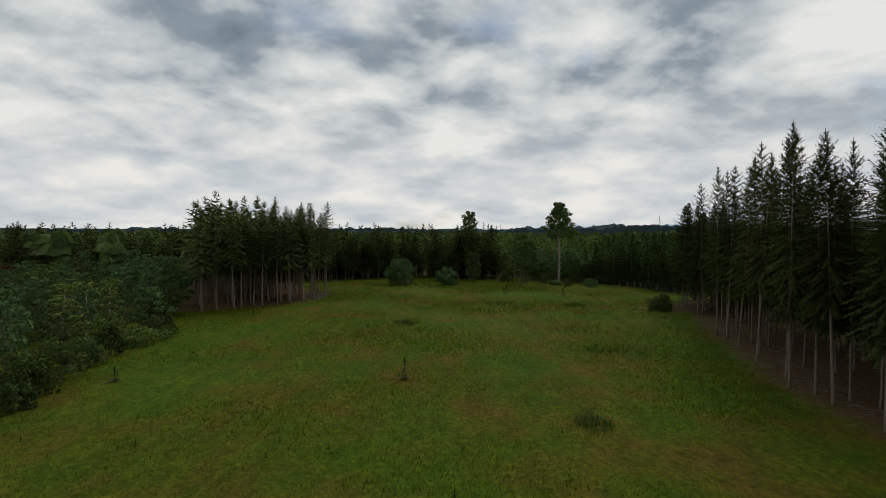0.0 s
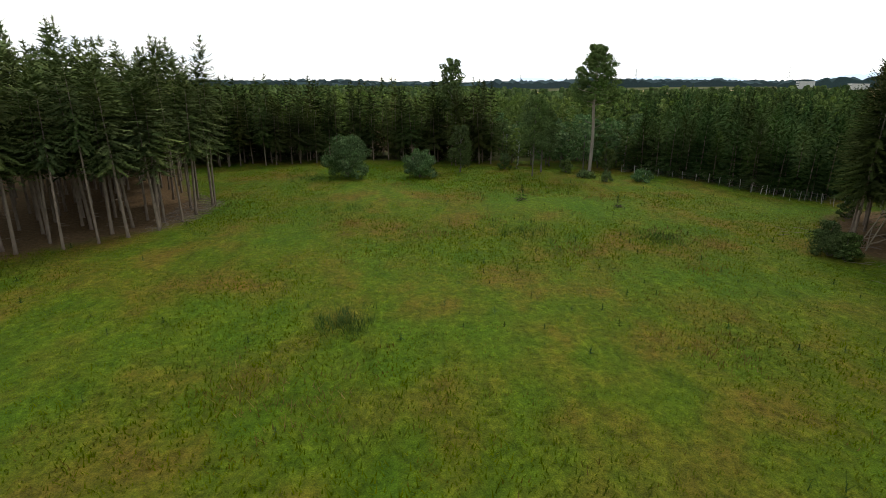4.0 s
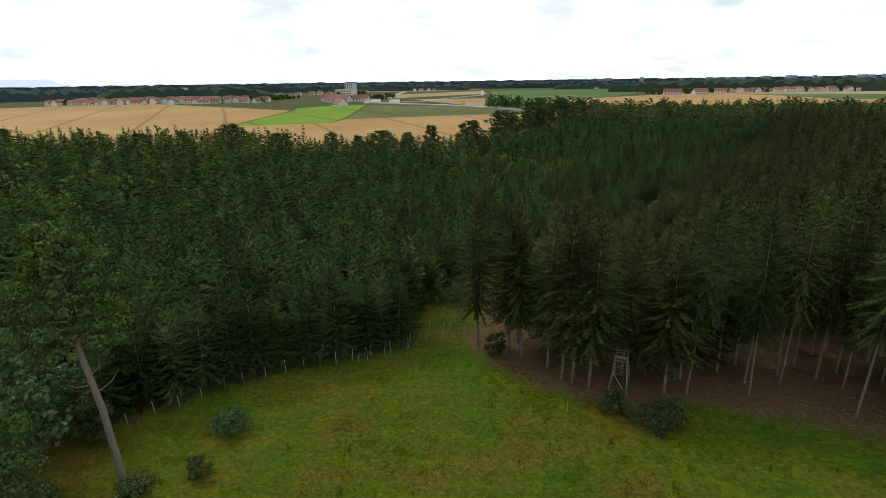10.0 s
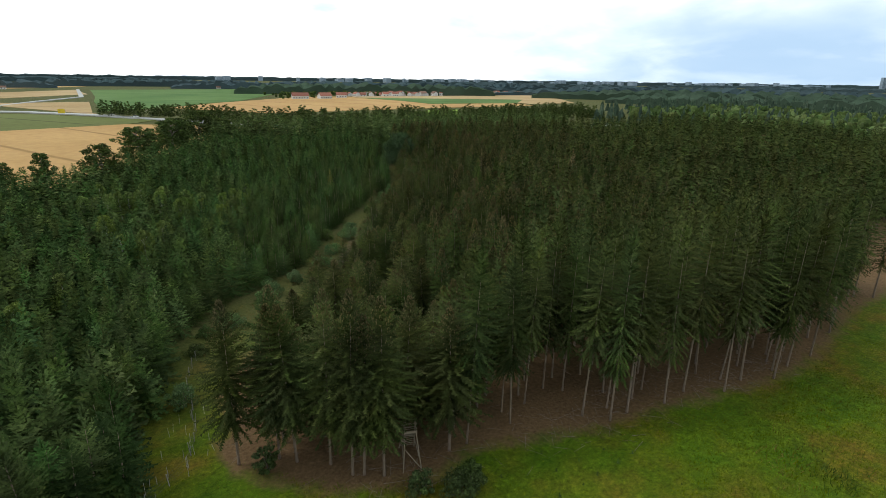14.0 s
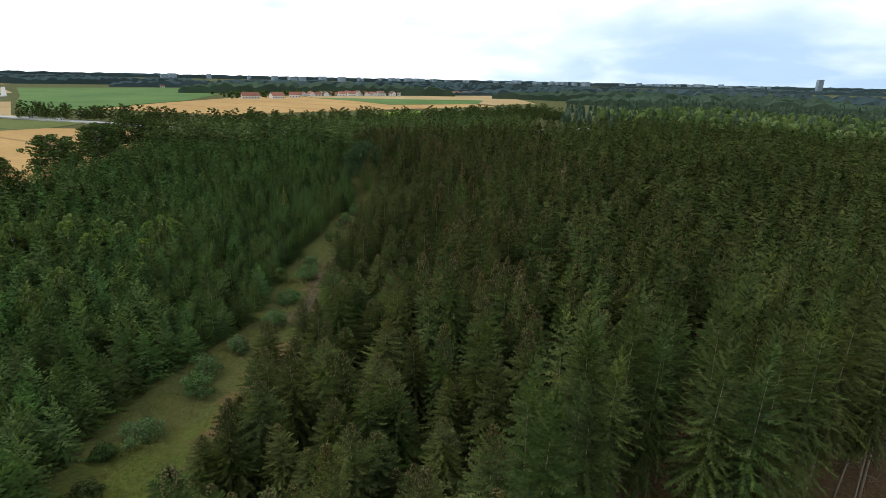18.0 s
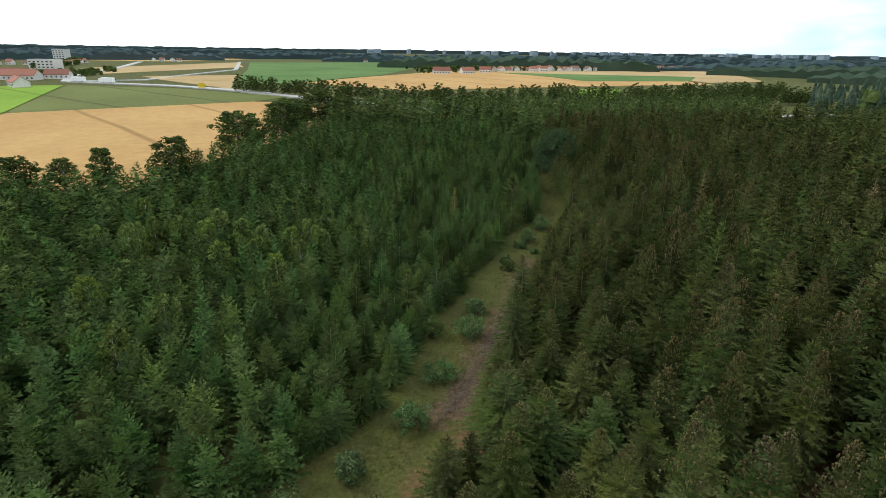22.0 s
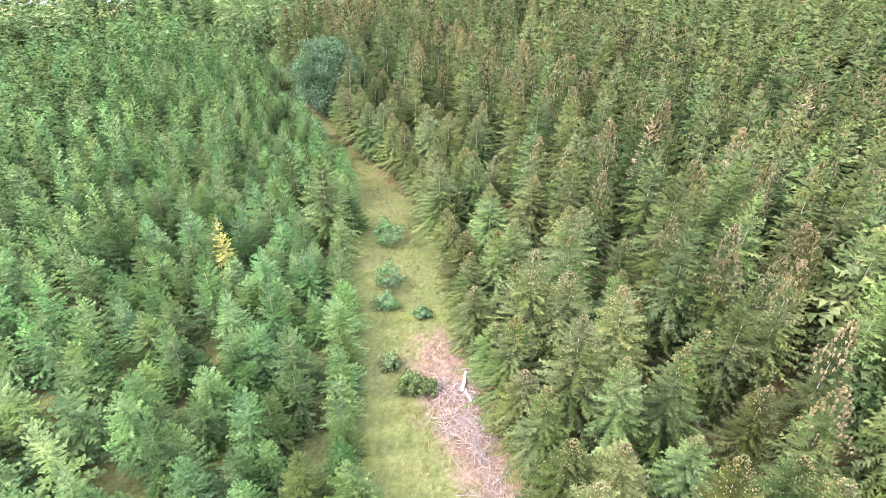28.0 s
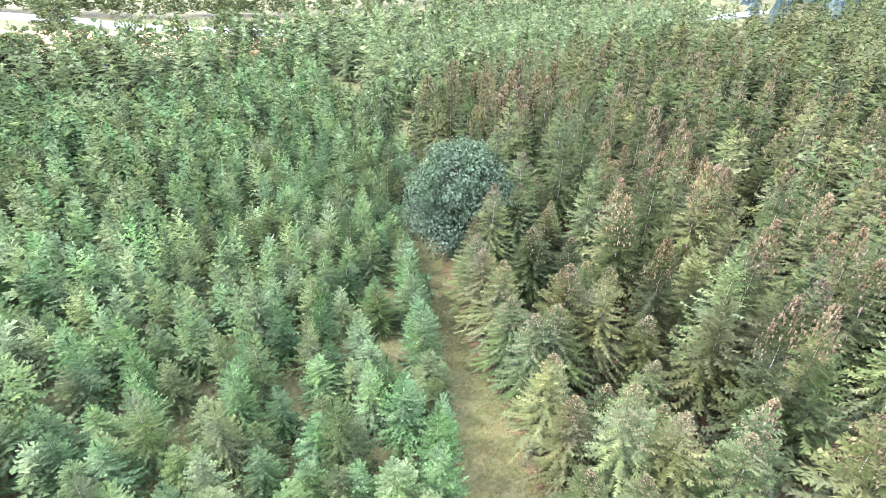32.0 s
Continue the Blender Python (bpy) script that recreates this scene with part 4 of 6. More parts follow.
P = np.array([p for p in P if min(math.hypot(p[0] - q[0], p[1] - q[1]) for q in CORNER) > 2.6])
d = np.minimum(edge_distance(P, FOLLOW, False), np.where((P[:, 0] < 150) & (P[:, 1] > 45), edge_distance(P, TRAIL) - 2.0, 1e3))
order = np.argsort(d)
near, rest = P[order[:150]], P[order[150:]]
hem = []
for (x0, y0), (x1, y1) in zip(STAND[21:30], STAND[22:31]):
    n = max(1, int(math.hypot(x1 - x0, y1 - y0) / 3.3))
    hem += [(x0 + (x1 - x0) * k / n - 0.6 + rng.uniform(-0.4, 0.4), y0 + (y1 - y0) * k / n - 0.9 + rng.uniform(-0.4, 0.4)) for k in range(n)]
hem = np.array(hem)
near = near[edge_distance(near, STAND[21:31], False) > 2.6]
near = np.concatenate([near, hem])
by_trail = edge_distance(near, TRAIL)
room = np.where(near[:, 0] < 100, 2.4, 0.6)
near, by_trail = near[by_trail > room], by_trail[by_trail > room]
grown = np.where(near[:, 0] < 106, np.clip(0.50 + 0.055 * by_trail, 0.5, 1.0), np.where(by_trail < 3.5, 0.82, 1.0))
place_kinds(near_kinds, [(int(rng.integers(3)), x, y, rng.uniform(0, 6.28), rng.uniform(0.9, 1.2) * q ** 0.5, rng.uniform(0.84, 1.12) * q) for (x, y), q in zip(near, grown)])
back_stand(rest[:190], 16, 3.4, 2.9, "near_spruce_wood", M_SPRUCE, "crowns of the spruce stand on both sides of the trail trees", 200, 16, 0.35, 170, 1.0)
back_stand(rest[190:610], 16, 3.8, 2.9, "spruce_wood", M_SPRUCE, "crowns of the spruce stand farther from the trail", 110, 9, 0.52, 60, 1.1)
back_stand(rest[610:], 16, 4.6, 2.9, "far_spruce_wood", M_SPRUCE, "crowns of the spruce stand deep in the wood", 70, 5, 0.82, 20, 1.3)

# ---- young plantation beyond the fence ----
young_kinds = [spruce_kind(8.6, 0.25, 2.55, 210, 16, "young green spruce of the plantation", "plantation spruces", M_YOUNG, "young_spruce", False, 0.09, 0.24, 0.5, 0.88),
               spruce_kind(8.6, 0.3, 2.25, 200, 16, "slim young green spruce of the plantation", "plantation spruces", M_YOUNG, "young_spruce", False, 0.09, 0.24, 0.5, 0.88),
               spruce_kind(8.6, 0.25, 2.8, 220, 16, "broad young spruce of the plantation with blue-green needles", "plantation spruces", M_YOUNG, "young_spruce", False, 0.1, 0.24, 0.5, 0.88)]


def young_height(x, y):
    """Trees by the meadow fence are older than those along the trail."""
    return 1.55 - 0.62 * min(1.0, max(0.0, (x - 52) / 36.0))


P = scatter(rng, YOUNG, 3.3, 0.38)
row = []
for (x0, y0), (x1, y1) in [*zip(YOUNG[1:16], YOUNG[2:17]), *zip(YOUNG[-5:], YOUNG[-4:])]:
    n = max(1, int(math.hypot(x1 - x0, y1 - y0) / 2.5))
    row += [(x0 + (x1 - x0) * k / n + rng.uniform(-0.4, 0.4), y0 + (y1 - y0) * k / n + rng.uniform(-0.2, 0.6)) for k in range(n)]
row = np.array(row)
P = P[edge_distance(P, YOUNG[1:17], False) > 2.0]
P = np.concatenate([row, P[~inside_many(P, CLEARING)]])
P = P[np.hypot(P[:, 0] - 162.3, P[:, 1] - 53.8) > 3.6]
d = np.minimum(edge_distance(P, FOLLOW, False), edge_distance(P, [(57, 127), (48, 143), (38, 156)], False) + 9)
d = np.minimum(d, edge_distance(P, [(112, 96), (135, 84), (155, 68), (178, 58)], False) + 3)
order = np.argsort(d)
near, rest = P[order[:290]], P[order[290:]]
place_kinds(young_kinds, [(int(rng.integers(3)), x, y, rng.uniform(0, 6.28), young_height(x, y) ** 0.7 * rng.uniform(0.85, 1.15), young_height(x, y) * rng.uniform(0.72, 1.16)) for x, y in near])
fine = [spruce_crown(rng, 8.6, 0.4, 2.4, 100, 9, 0.34, 0.88, 0.5, 1.1) for _ in range(3)]
mid = [spruce_crown(rng, 8.6, 0.5, 2.4, 84, 6, 0.50, 0.88, 0.6, 1.2) for _ in range(3)]
far_young = [spruce_crown(rng, 8.6, 0.6, 2.4, 44, 4, 0.74, 0.88, 0.6, 1.3) for _ in range(3)]
tagged(put("young_far_wood", joined("young_far_wood", far_young, [(int(rng.integers(3)), x, y, ground_z(x) - 0.1, rng.uniform(0, 6.28), young_height(x, y) ** 0.7 * rng.uniform(0.85, 1.15), young_height(x, y) * rng.uniform(0.68, 1.2)) for x, y in rest[1250:]], M_YOUNG)),
       "young green spruces at the far side of the plantation", "wood", kind="stuff")
tagged(put("young_wood", joined("young_wood", mid, [(int(rng.integers(3)), x, y, ground_z(x) - 0.1, rng.uniform(0, 6.28), young_height(x, y) ** 0.7 * rng.uniform(0.85, 1.15), young_height(x, y) * rng.uniform(0.68, 1.2)) for x, y in rest[480:1250]], M_YOUNG)),
       "young green spruces of the plantation farther in", "wood", kind="stuff")
tagged(put("near_young_wood", joined("near_young_wood", fine, [(int(rng.integers(3)), x, y, ground_z(x) - 0.1, rng.uniform(0, 6.28), young_height(x, y) ** 0.7 * rng.uniform(0.85, 1.15), young_height(x, y) * rng.uniform(0.68, 1.2)) for x, y in rest[:480]], M_YOUNG)),
       "young green spruces of the plantation near the trail", "wood", kind="stuff")


# ---- broad-leaved trees, pines and bushes ----
def broad_tree(name, h, base, radius, blobs, per, size, bark, leaf, label, group="", girth=0.2, cat="tree", lean=0.0):
    bl = crown_blobs(rng, h, base, radius, blobs, lean)
    return tree_thing(name, label, group, limbs(rng, bl, (lean * 0.6, 0), girth, base, h), leaf_cloud(rng, bl, per, size), bark, leaf)


def stand_at(ob, x, y, turn=0.0, s=1.0, hs=None):
    ob.matrix_basis = Matrix.LocRotScale((x, y, ground_z(x) - 0.1), Euler((0, 0, turn)), (s, s, hs or s))
    return ob


def bush(name, x, y, h, r, leaf, label, size=0.3, per=80, blobs=24, group=""):
    leaves, bl = bush_mesh(rng, h, r, size, per, blobs)
    root = tagged(new(name), label, "bush", group)
    S = Bits()
    for bx, by, bz, br in bl[::3]:
        S.tube([(rng.uniform(-0.15, 0.15), rng.uniform(-0.15, 0.15), -0.1), (bx * 0.5, by * 0.5, bz * 0.6), (bx, by, bz)], [0.05, 0.035, 0.012], 5, False)
    put("branchwork", S.mesh("branchwork", M_OAKBARK), root)
    put("foliage", leaves.mesh("foliage", leaf), root)
    return stand_at(root, x, y, rng.uniform(0, 6.28))


# the tall pine alone at the far side of the meadow
def lone_pine():
    root = tagged(new("pine_tree"), "lone tall pine with a bare pale stem and a ragged crown", "tree")
    S = Bits()
    S.tube([(0, 0, -0.3), (0.05, 0, 0.5), (0.35, 0.1, 7), (0.2, 0.3, 12.5), (0.5, 0.2, 17), (0.3, 0, 21)], [0.40, 0.30, 0.26, 0.22, 0.15, 0.05], 10)
    bl = []
    for k in range(74):
        f = (k + 0.5) / 74
        a = k * 2.4
        q = (0.5 + 3.9 * math.sin(math.pi * min(0.9, 0.26 + 0.64 * f)) ** 0.8) * rng.uniform(0.35, 1.0)
        z = 12.6 + 7.6 * f
        x, y, r = 0.35 + q * math.cos(a), 0.2 + q * math.sin(a), rng.uniform(0.7, 1.25)
        bl.append((x, y, z, r))
        if k % 2:
            S.tube([(0.35, 0.2, z - 0.9), (x * 0.6, y * 0.6, z - 0.5), (x, y, z)], [0.07, 0.045, 0.02], 5, False)
    stem = put("trunk", S.mesh("trunk", M_PINEBARK, True), root)
    top = [(0.35 + 1.1 * math.cos(k * 2.4) * math.sqrt(k / 16), 0.1 + 1.1 * math.sin(k * 2.4) * math.sqrt(k / 16), 20.2 + 1.7 * ((k * 7) % 16) / 16, 0.8) for k in range(16)]
    thin, tuft = leaf_cloud(rng, bl, 170, 0.24, 0.55), leaf_cloud(rng, top, 190, 0.30, 0.7)
    thin.add(tuft.v, tuft.f)
    put("crown", thin.mesh("crown", M_PINETUFT), root)
    D = Bits()
    for pts in ([(0.3, 0.1, 8.4), (1.2, -0.7, 8.9), (1.9, -1.0, 9.6)], [(0.3, 0.1, 10), (1.0, -0.3, 10.4), (1.3, -0.2, 11.4)], [(0.3, 0.1, 9.2), (-0.7, 0.6, 9.5), (-1.2, 0.8, 10.1)]):
        D.tube(pts, [0.07, 0.05, 0.015], 5)
    put("dead_branch", D.mesh("dead_branch", M_STICK), stem, "bare broken grey branches")
    root.matrix_basis = Matrix.LocRotScale((27.9, 148.5, -0.1), Euler((-0.09, 0, 0)), (1, 1, 1))
    return root


lone_pine()
bush("bush", -14.4, 146.6, 7.0, 4.1, M_WILLOW, "large rounded grey-green bush on the meadow", 0.22, 260, 44)
bush("bush", -1.9, 147.0, 4.9, 3.1, M_WILLOW, "rounded grey-green bush on the meadow", 0.2, 230, 36)
stand_at(broad_tree("alder_tree", 9.0, 0.6, 2.6, 32, 180, 0.21, M_OAKBARK, M_LEAF, "slim dark green alder on the meadow edge", girth=0.13), 5.3, 152.6)
stand_at(broad_tree("alder_tree", 14.5, 4.2, 3.4, 40, 200, 0.21, M_OAKBARK, M_LEAF, "thin-stemmed alder with an oval crown on the meadow edge", girth=0.11), 17.8, 148.4)
stand_at(broad_tree("alder_tree", 12.5, 3.0, 3.2, 36, 180, 0.22, M_OAKBARK, M_LEAF, "leafy alder behind the meadow edge", girth=0.16), 20.2, 152.7)
stand_at(broad_tree("aspen_tree", 21.0, 9, 3.6, 44, 100, 0.34, M_OAKBARK, M_LEAF, "tall aspen standing over the spruces", girth=0.16), 4.2, 168.0)
for x, y, h, r, label in ((24.8, 152.5, 2.6, 1.5, "low dark bush under the trees"), (33.0, 154.6, 4.6, 2.0, "upright grey-green bush beside the fence"), (29.2, 142.8, 2.0, 1.0, "small dark bush beside the pine"),
                          (35.2, 142.9, 2.2, 1.8, "low grey bush in the grass by the fence"), (26.9, 147.0, 1.3, 1.6, "low dark undergrowth at the foot of the pine"), (14.0, 156.4, 3.2, 1.4, "small green bush at the wood edge"),
                          (40.5, 106.4, 2.6, 1.5, "dark green bush beside the high seat"), (38.4, 103, 2.4, 2.6, "broad dark elder bush in front of the high seat"), (38.8, 101.6, 3.0, 1.5, "small dark bush at the stand edge"),
                          (51.4, 117.7, 3.2, 1.3, "small green bush under the corner spruces")):
    bush("bush", x, y, h, r, M_LEAF if "dark" in label else M_LEAF if "green" in label else M_WILLOW, label, 0.15, 190, 20)
# bushes of the trail
for x, y, h, r, kind in ((119.6, 79.7, 2.6, 2.4, 0), (125.4, 76.4, 2.0, 1.3, 0), (111.3, 86.6, 2.0, 2.2, 0), (104.0, 92.0, 2.4, 1.7, 0), (138.5, 65.0, 1.7, 1.2, 1), (141.9, 64.3, 1.5, 0.9, 2), (137.2, 64.0, 1.2, 0.6, 2),
                         (150.4, 55.7, 2.8, 1.5, 0), (156.6, 49.4, 3.0, 1.7, 0), (148.1, 58.3, 1.3, 1.2, 0), (144.5, 56.9, 0.9, 0.8, 0), (95.0, 104.8, 2.4, 1.9, 0), (93.2, 106.6, 2.2, 1.1, 2), (98.9, 99.3, 2.2, 1.5, 0),
                         (90.9, 107.0, 2.8, 1.7, 0), (85.8, 113.7, 1.8, 2.0, 0), (84.7, 117.6, 1.4, 1.2, 2), (190.2, 33.4, 3.6, 1.3, 0), (186.0, 36.2, 3.0, 1.3, 0), (67.5, 123.2, 3.0, 1.6, 0), (79.5, 119.8, 1.5, 1.3, 2), (120.8, 84.6, 2.6, 1.6, 1), (205, 27.5, 3.4, 2.2, 0), (211, 24.5, 4.0, 2.4, 1), (217, 20, 4.5, 2.6, 0)):
    bush("bush", x, y, h * 1.1, r * 1.25, (M_WILLOW, M_LEAF, M_LEAF)[kind], ("grey-green willow bush on the trail", "fresh green bush on the trail", "small green bush on the trail")[kind], 0.14, 190, 20, "trail bushes")
for i, (x, y) in enumerate(((-33.5, 46), (-35.5, 50), (-36.5, 55), (-38, 60), (-38.5, 65), (-38, 70), (-39, 75), (-42, 81), (-45, 87), (-48, 93), (-36, 42), (-39, 52), (-42, 62), (-41, 47), (-44, 72))):
    bush("bush", x, y, 2.2 + (i * 7 % 5) * 0.5, 2.0 + (i * 3 % 4) * 0.4, (M_LEAF, M_OAK, M_LIGHT)[i % 3], "leafy green thicket along the meadow edge", 0.22, 120, 18, "thicket")
# the big trees where the trail narrows
stand_at(broad_tree("oak_tree", 15, 0.8, 7.4, 84, 190, 0.28, M_OAKBARK, M_BLUEOAK, "broad blue-green oak where the trail narrows", girth=0.35), 195.5, 24.5)
stand_at(broad_tree("oak_tree", 12, 1.0, 4.0, 36, 120, 0.34, M_OAKBARK, M_LEAF, "dense green oak behind the narrow trail", girth=0.3), 204, 21)
stand_at(broad_tree("maple_tree", 15, 2, 4.2, 40, 120, 0.36, M_OAKBARK, M_LEAF, "light green maple at the end of the trail", girth=0.3), 222, 12)
stand_at(broad_tree("maple_tree", 14, 2, 4.2, 40, 120, 0.36, M_OAKBARK, M_LEAF, "light green maple at the end of the trail", girth=0.3), 230, 17)
stand_at(broad_tree("beech_tree", 14, 2, 4.5, 40, 110, 0.36, M_OAKBARK, M_DEAD, "rusty brown dying beech", girth=0.3), 216, 0)
stand_at(spruce_kind(11.5, 0.2, 4.1, 330, 16, "broad bushy spruce at the bend of the trail", "", M_SPRUCE, "spruce_tree", False, 0.18, 0.36, 0.9, 0.7), 162.3, 53.8)
# single trees that stand out
stand_at(spruce_kind(17, 4, 2.2, 158, 10, "dead reddish spruce in the stand", "", M_DEAD, "dead_spruce", False), 134.0, 29.9)
stand_at(spruce_kind(17, 4, 2.2, 158, 10, "dead reddish spruce deep in the stand", "", M_DEAD, "dead_spruce", False), 122.7, 3.0)
stand_at(spruce_kind(8.6, 0.4, 1.4, 102, 9, "yellowing young spruce in the plantation", "", M_YELLOWING, "young_spruce", False, 0.09, 0.3), 163.8, 66.5)
birch_kinds = [broad_tree("birch_tree", 8.6, 0.8, 2.7, 28, 120, 0.24, M_BIRCHBARK, M_LIGHT, "light green birch among the young spruces", "birches", 0.1)]
birch = [(160, 120), (161, 115), (156, 115), (152, 110), (149, 107), (166, 119), (157, 109), (165, 114), (154, 106), (157, 94), (149, 97), (157, 132), (153, 98), (145, 112), (163, 129), (226, 13), (236, 1), (254, -6), (158, 126), (162, 124), (166, 122), (170, 118), (154, 127), (150, 96), (147, 100), (152, 101), (120, 122), (124, 126), (128, 118), (176, 128), (182, 124), (135, 128), (140, 104), (100, 135), (92, 140)]
place_kinds(birch_kinds, [(0, x, y, rng.uniform(0, 6.28), rng.uniform(0.8, 1.2), rng.uniform(0.8, 1.1)) for x, y in birch])
# oaks at the edge of the wheat
oak_kinds = [broad_tree("oak_tree", 15, 1.0, 5.2, 40, 80, 0.46, M_OAKBARK, M_OAK, "old round-crowned oak at the wheat field edge", "field oaks", 0.45),
             broad_tree("oak_tree", 16, 3.2, 3.8, 30, 80, 0.46, M_OAKBARK, M_OAK, "dark oak with an open crown at the wheat field edge", "field oaks", 0.4)]
oaks = [(209, 126, 1.0), (206, 141, 0.75), (254, 112, 1.0), (262, 107, 0.9), (279, 97, 1.0), (287, 91, 0.95), (297, 92, 1.05), (303, 87, 0.9), (309, 80, 1.1), (315, 73, 1.0), (297, 53, 0.8), (310, 18, 0.9), (312, 69, 0.9), (356, 11, 0.9), (368, 60, 0.8), (310, -11, 0.9), (311, -53, 0.9), (212, 152, 0.7), (212, 163, 0.75), (213, 184, 0.7), (217, 228, 0.85), (218, 250, 0.8), (215, 207, 0.6),
        (220, 300, 0.7), (222, 340, 0.8), (212, 172, 0.6), (218, 270, 0.6)]
place_kinds(oak_kinds, [(i % 2, x, y, i * 1.3, s * 1.4, s * (1.05 if i % 3 else 0.95)) for i, (x, y, s) in enumerate(oaks)])


# ---- woods round the meadow ----
LEFT_STAND = [(-36, 105), (-30, 111), (-28, 118), (-28.5, 125), (-33, 130), (-40, 142), (-44, 156), (-70, 158), (-58, 125), (-48, 99), (-43, 99.5)]
pine_kinds = [spruce_kind(20.5, 8.0, 2.6, 220, 22, "tall thin-crowned spruce beside the meadow", "left stand", M_PINE, "spruce_tree", False, 0.15, 0.29, 1.1, 0.5),
              spruce_kind(20.5, 9.5, 2.3, 200, 22, "tall spruce with a bare leaning stem beside the meadow", "left stand", M_PINE, "spruce_tree", False, 0.135, 0.29, 1.1, 0.5)]
P = scatter(rng, LEFT_STAND, 3.7)
P = P[np.argsort(edge_distance(P, LEFT_STAND[:7], False))]
back_stand(P[34:300], 20, 7, 2.8, "left_wood", M_PINE, "crowns of the tall stand west of the meadow")
P = P[:34]
front = [(-28.8, 124.3), (-29.1, 116.0), (-29.8, 111.8), (-31.6, 108.9), (-33.4, 106.8), (-35.7, 104.9), (-39.3, 100.8), (-43.7, 97.2)]
P = np.concatenate([np.array(front), P])
place_kinds(pine_kinds, [(int(rng.integers(2)), x, y, rng.uniform(0, 6.28), rng.uniform(0.85, 1.2), rng.uniform(0.85, 1.06)) for x, y in P])
NORTH_STAND = [(-90, 160), (-44, 157), (-37, 157.5), (-25, 162), (-19, 167), (-10, 165.5), (-3, 162), (5, 159.5), (12, 162), (14, 176), (-20, 180), (-90, 178)]
north_kinds = [spruce_kind(15.5, 4.0, 2.6, 180, 14, "dark spruce with bare stem at the far meadow edge", "north stand", M_SPRUCE, "spruce_tree", False, 0.13, 0.38, 1.1),
               spruce_kind(15.5, 5.0, 2.4, 170, 14, "slim dark spruce with bare stem at the far meadow edge", "north stand", M_SPRUCE, "spruce_tree", False, 0.12, 0.38, 1.1)]
P = scatter(rng, NORTH_STAND, 3.1)
P = P[np.argsort(edge_distance(P, NORTH_STAND[1:9], False))]
back_stand(P[45:560], 15.5, 1.4, 2.4, "north_wood", M_SPRUCE, "crowns of the dark stand north of the meadow")
place_kinds(north_kinds, [(int(rng.integers(2)), x, y, rng.uniform(0, 6.28), rng.uniform(0.8, 1.15), rng.uniform(0.82, 1.08)) for x, y in P[:45]])
# leafy wood between the pine and the plantation, and left of the first stretch of meadow
leafy_kinds = [broad_tree("ash_tree", 10.5, 1.5, 2.9, 20, 44, 0.40, M_OAKBARK, M_LEAF, "leafy green tree of the mixed wood", "mixed wood", 0.13),
               broad_tree("willow_tree", 9.0, 0.6, 3.0, 20, 44, 0.40, M_OAKBARK, M_WILLOW, "grey-green willow of the mixed wood", "mixed wood", 0.12),
               broad_tree("birch_tree", 11.0, 2.0, 2.4, 20, 44, 0.36, M_BIRCHBARK, M_LIGHT, "birch with a white stem in the mixed wood", "mixed wood", 0.1)]
LEAFY_EAST = [(12, 162), (18, 160), (26, 157), (36, 156), (46, 171), (60, 190), (40, 215), (14, 205)]
LEAFY_WEST = [(-34, 44), (-39, 60), (-39, 77), (-49, 98), (-60, 127), (-72, 157), (-110, 160), (-105, 30), (-60, 18), (-38, 22)]
P = np.concatenate([scatter(rng, LEAFY_EAST, 4.2), scatter(rng, LEAFY_WEST, 6.2)])
place_kinds(leafy_kinds, [(int(rng.choice(3, p=(0.45, 0.4, 0.15) if x > 0 else (0.55, 0.3, 0.15))), x, y, rng.uniform(0, 6.28), rng.uniform(0.75, 1.2), rng.uniform(0.6, 1.05) * (1.0 if x > 0 else 1.02)) for x, y in P])

# ---- wide woods: one object for each ----


def tier_cone(h, radius, tiers=5, sides=7):
    B = Bits()
    for t in range(tiers):
        z0 = h * (0.22 + 0.78 * t / tiers)
        z1 = min(h, z0 + h * 0.36)
        r = radius * (1 - t / tiers) + 0.15
        n = len(B.v)
        B.v.append((0, 0, z1))
        for k in range(sides * 2):
            a = math.pi * k / sides + t
            q = r * (1.0 if k % 2 else 0.62) * rng.uniform(0.85, 1.15)
            B.v.append((q * math.cos(a), q * math.sin(a), z0 + (0.0 if k % 2 else h * 0.05)))
        for k in range(sides * 2):
            B.f.append((n, n + 1 + k, n + 1 + (k + 1) % (sides * 2)))
    return B


def round_lump(h, radius):
    """A far leafy crown: ragged domes set on one another."""
    B = Bits()
    for ox, oy, zc, r in ((0, 0, 0.26, 0.85), (0, 0, 0.52, 1.0), (0.35, 0.2, 0.70, 0.62), (-0.3, 0.25, 0.66, 0.58), (0.02, -0.35, 0.72, 0.55)):
        n = len(B.v)
        cx, cy = ox * radius + rng.uniform(-0.2, 0.2), oy * radius + rng.uniform(-0.2, 0.2)
        B.v.append((cx, cy, h * (zc + 0.30 * r)))
        for ring, (q, dz) in enumerate(((0.62, 0.2), (1.0, -0.06))):
            for k in range(7):
                a = 0.8976 * k + ring * 0.45 + zc * 9
                w = radius * r * q * rng.uniform(0.75, 1.2)
                B.v.append((cx + w * math.cos(a), cy + w * math.sin(a), h * (zc + dz * r + rng.uniform(-0.05, 0.05))))
        for k in range(7):
            k2 = (k + 1) % 7
            B.f += [(n, n + 1 + k, n + 1 + k2), (n + 1 + k, n + 8 + k, n + 1 + k2), (n + 1 + k2, n + 8 + k, n + 8 + k2)]
    return B


def leafy_lump():
    """A leafy crown of the wide woods, built of leaf clumps."""
    return leaf_cloud(rng, crown_blobs(rng, 10, 0.7, 2.7, 15), 24, 0.52)


far_round = [leafy_lump() for _ in range(3)]
far_lumps = [round_lump(10, 2.7) for _ in range(4)]
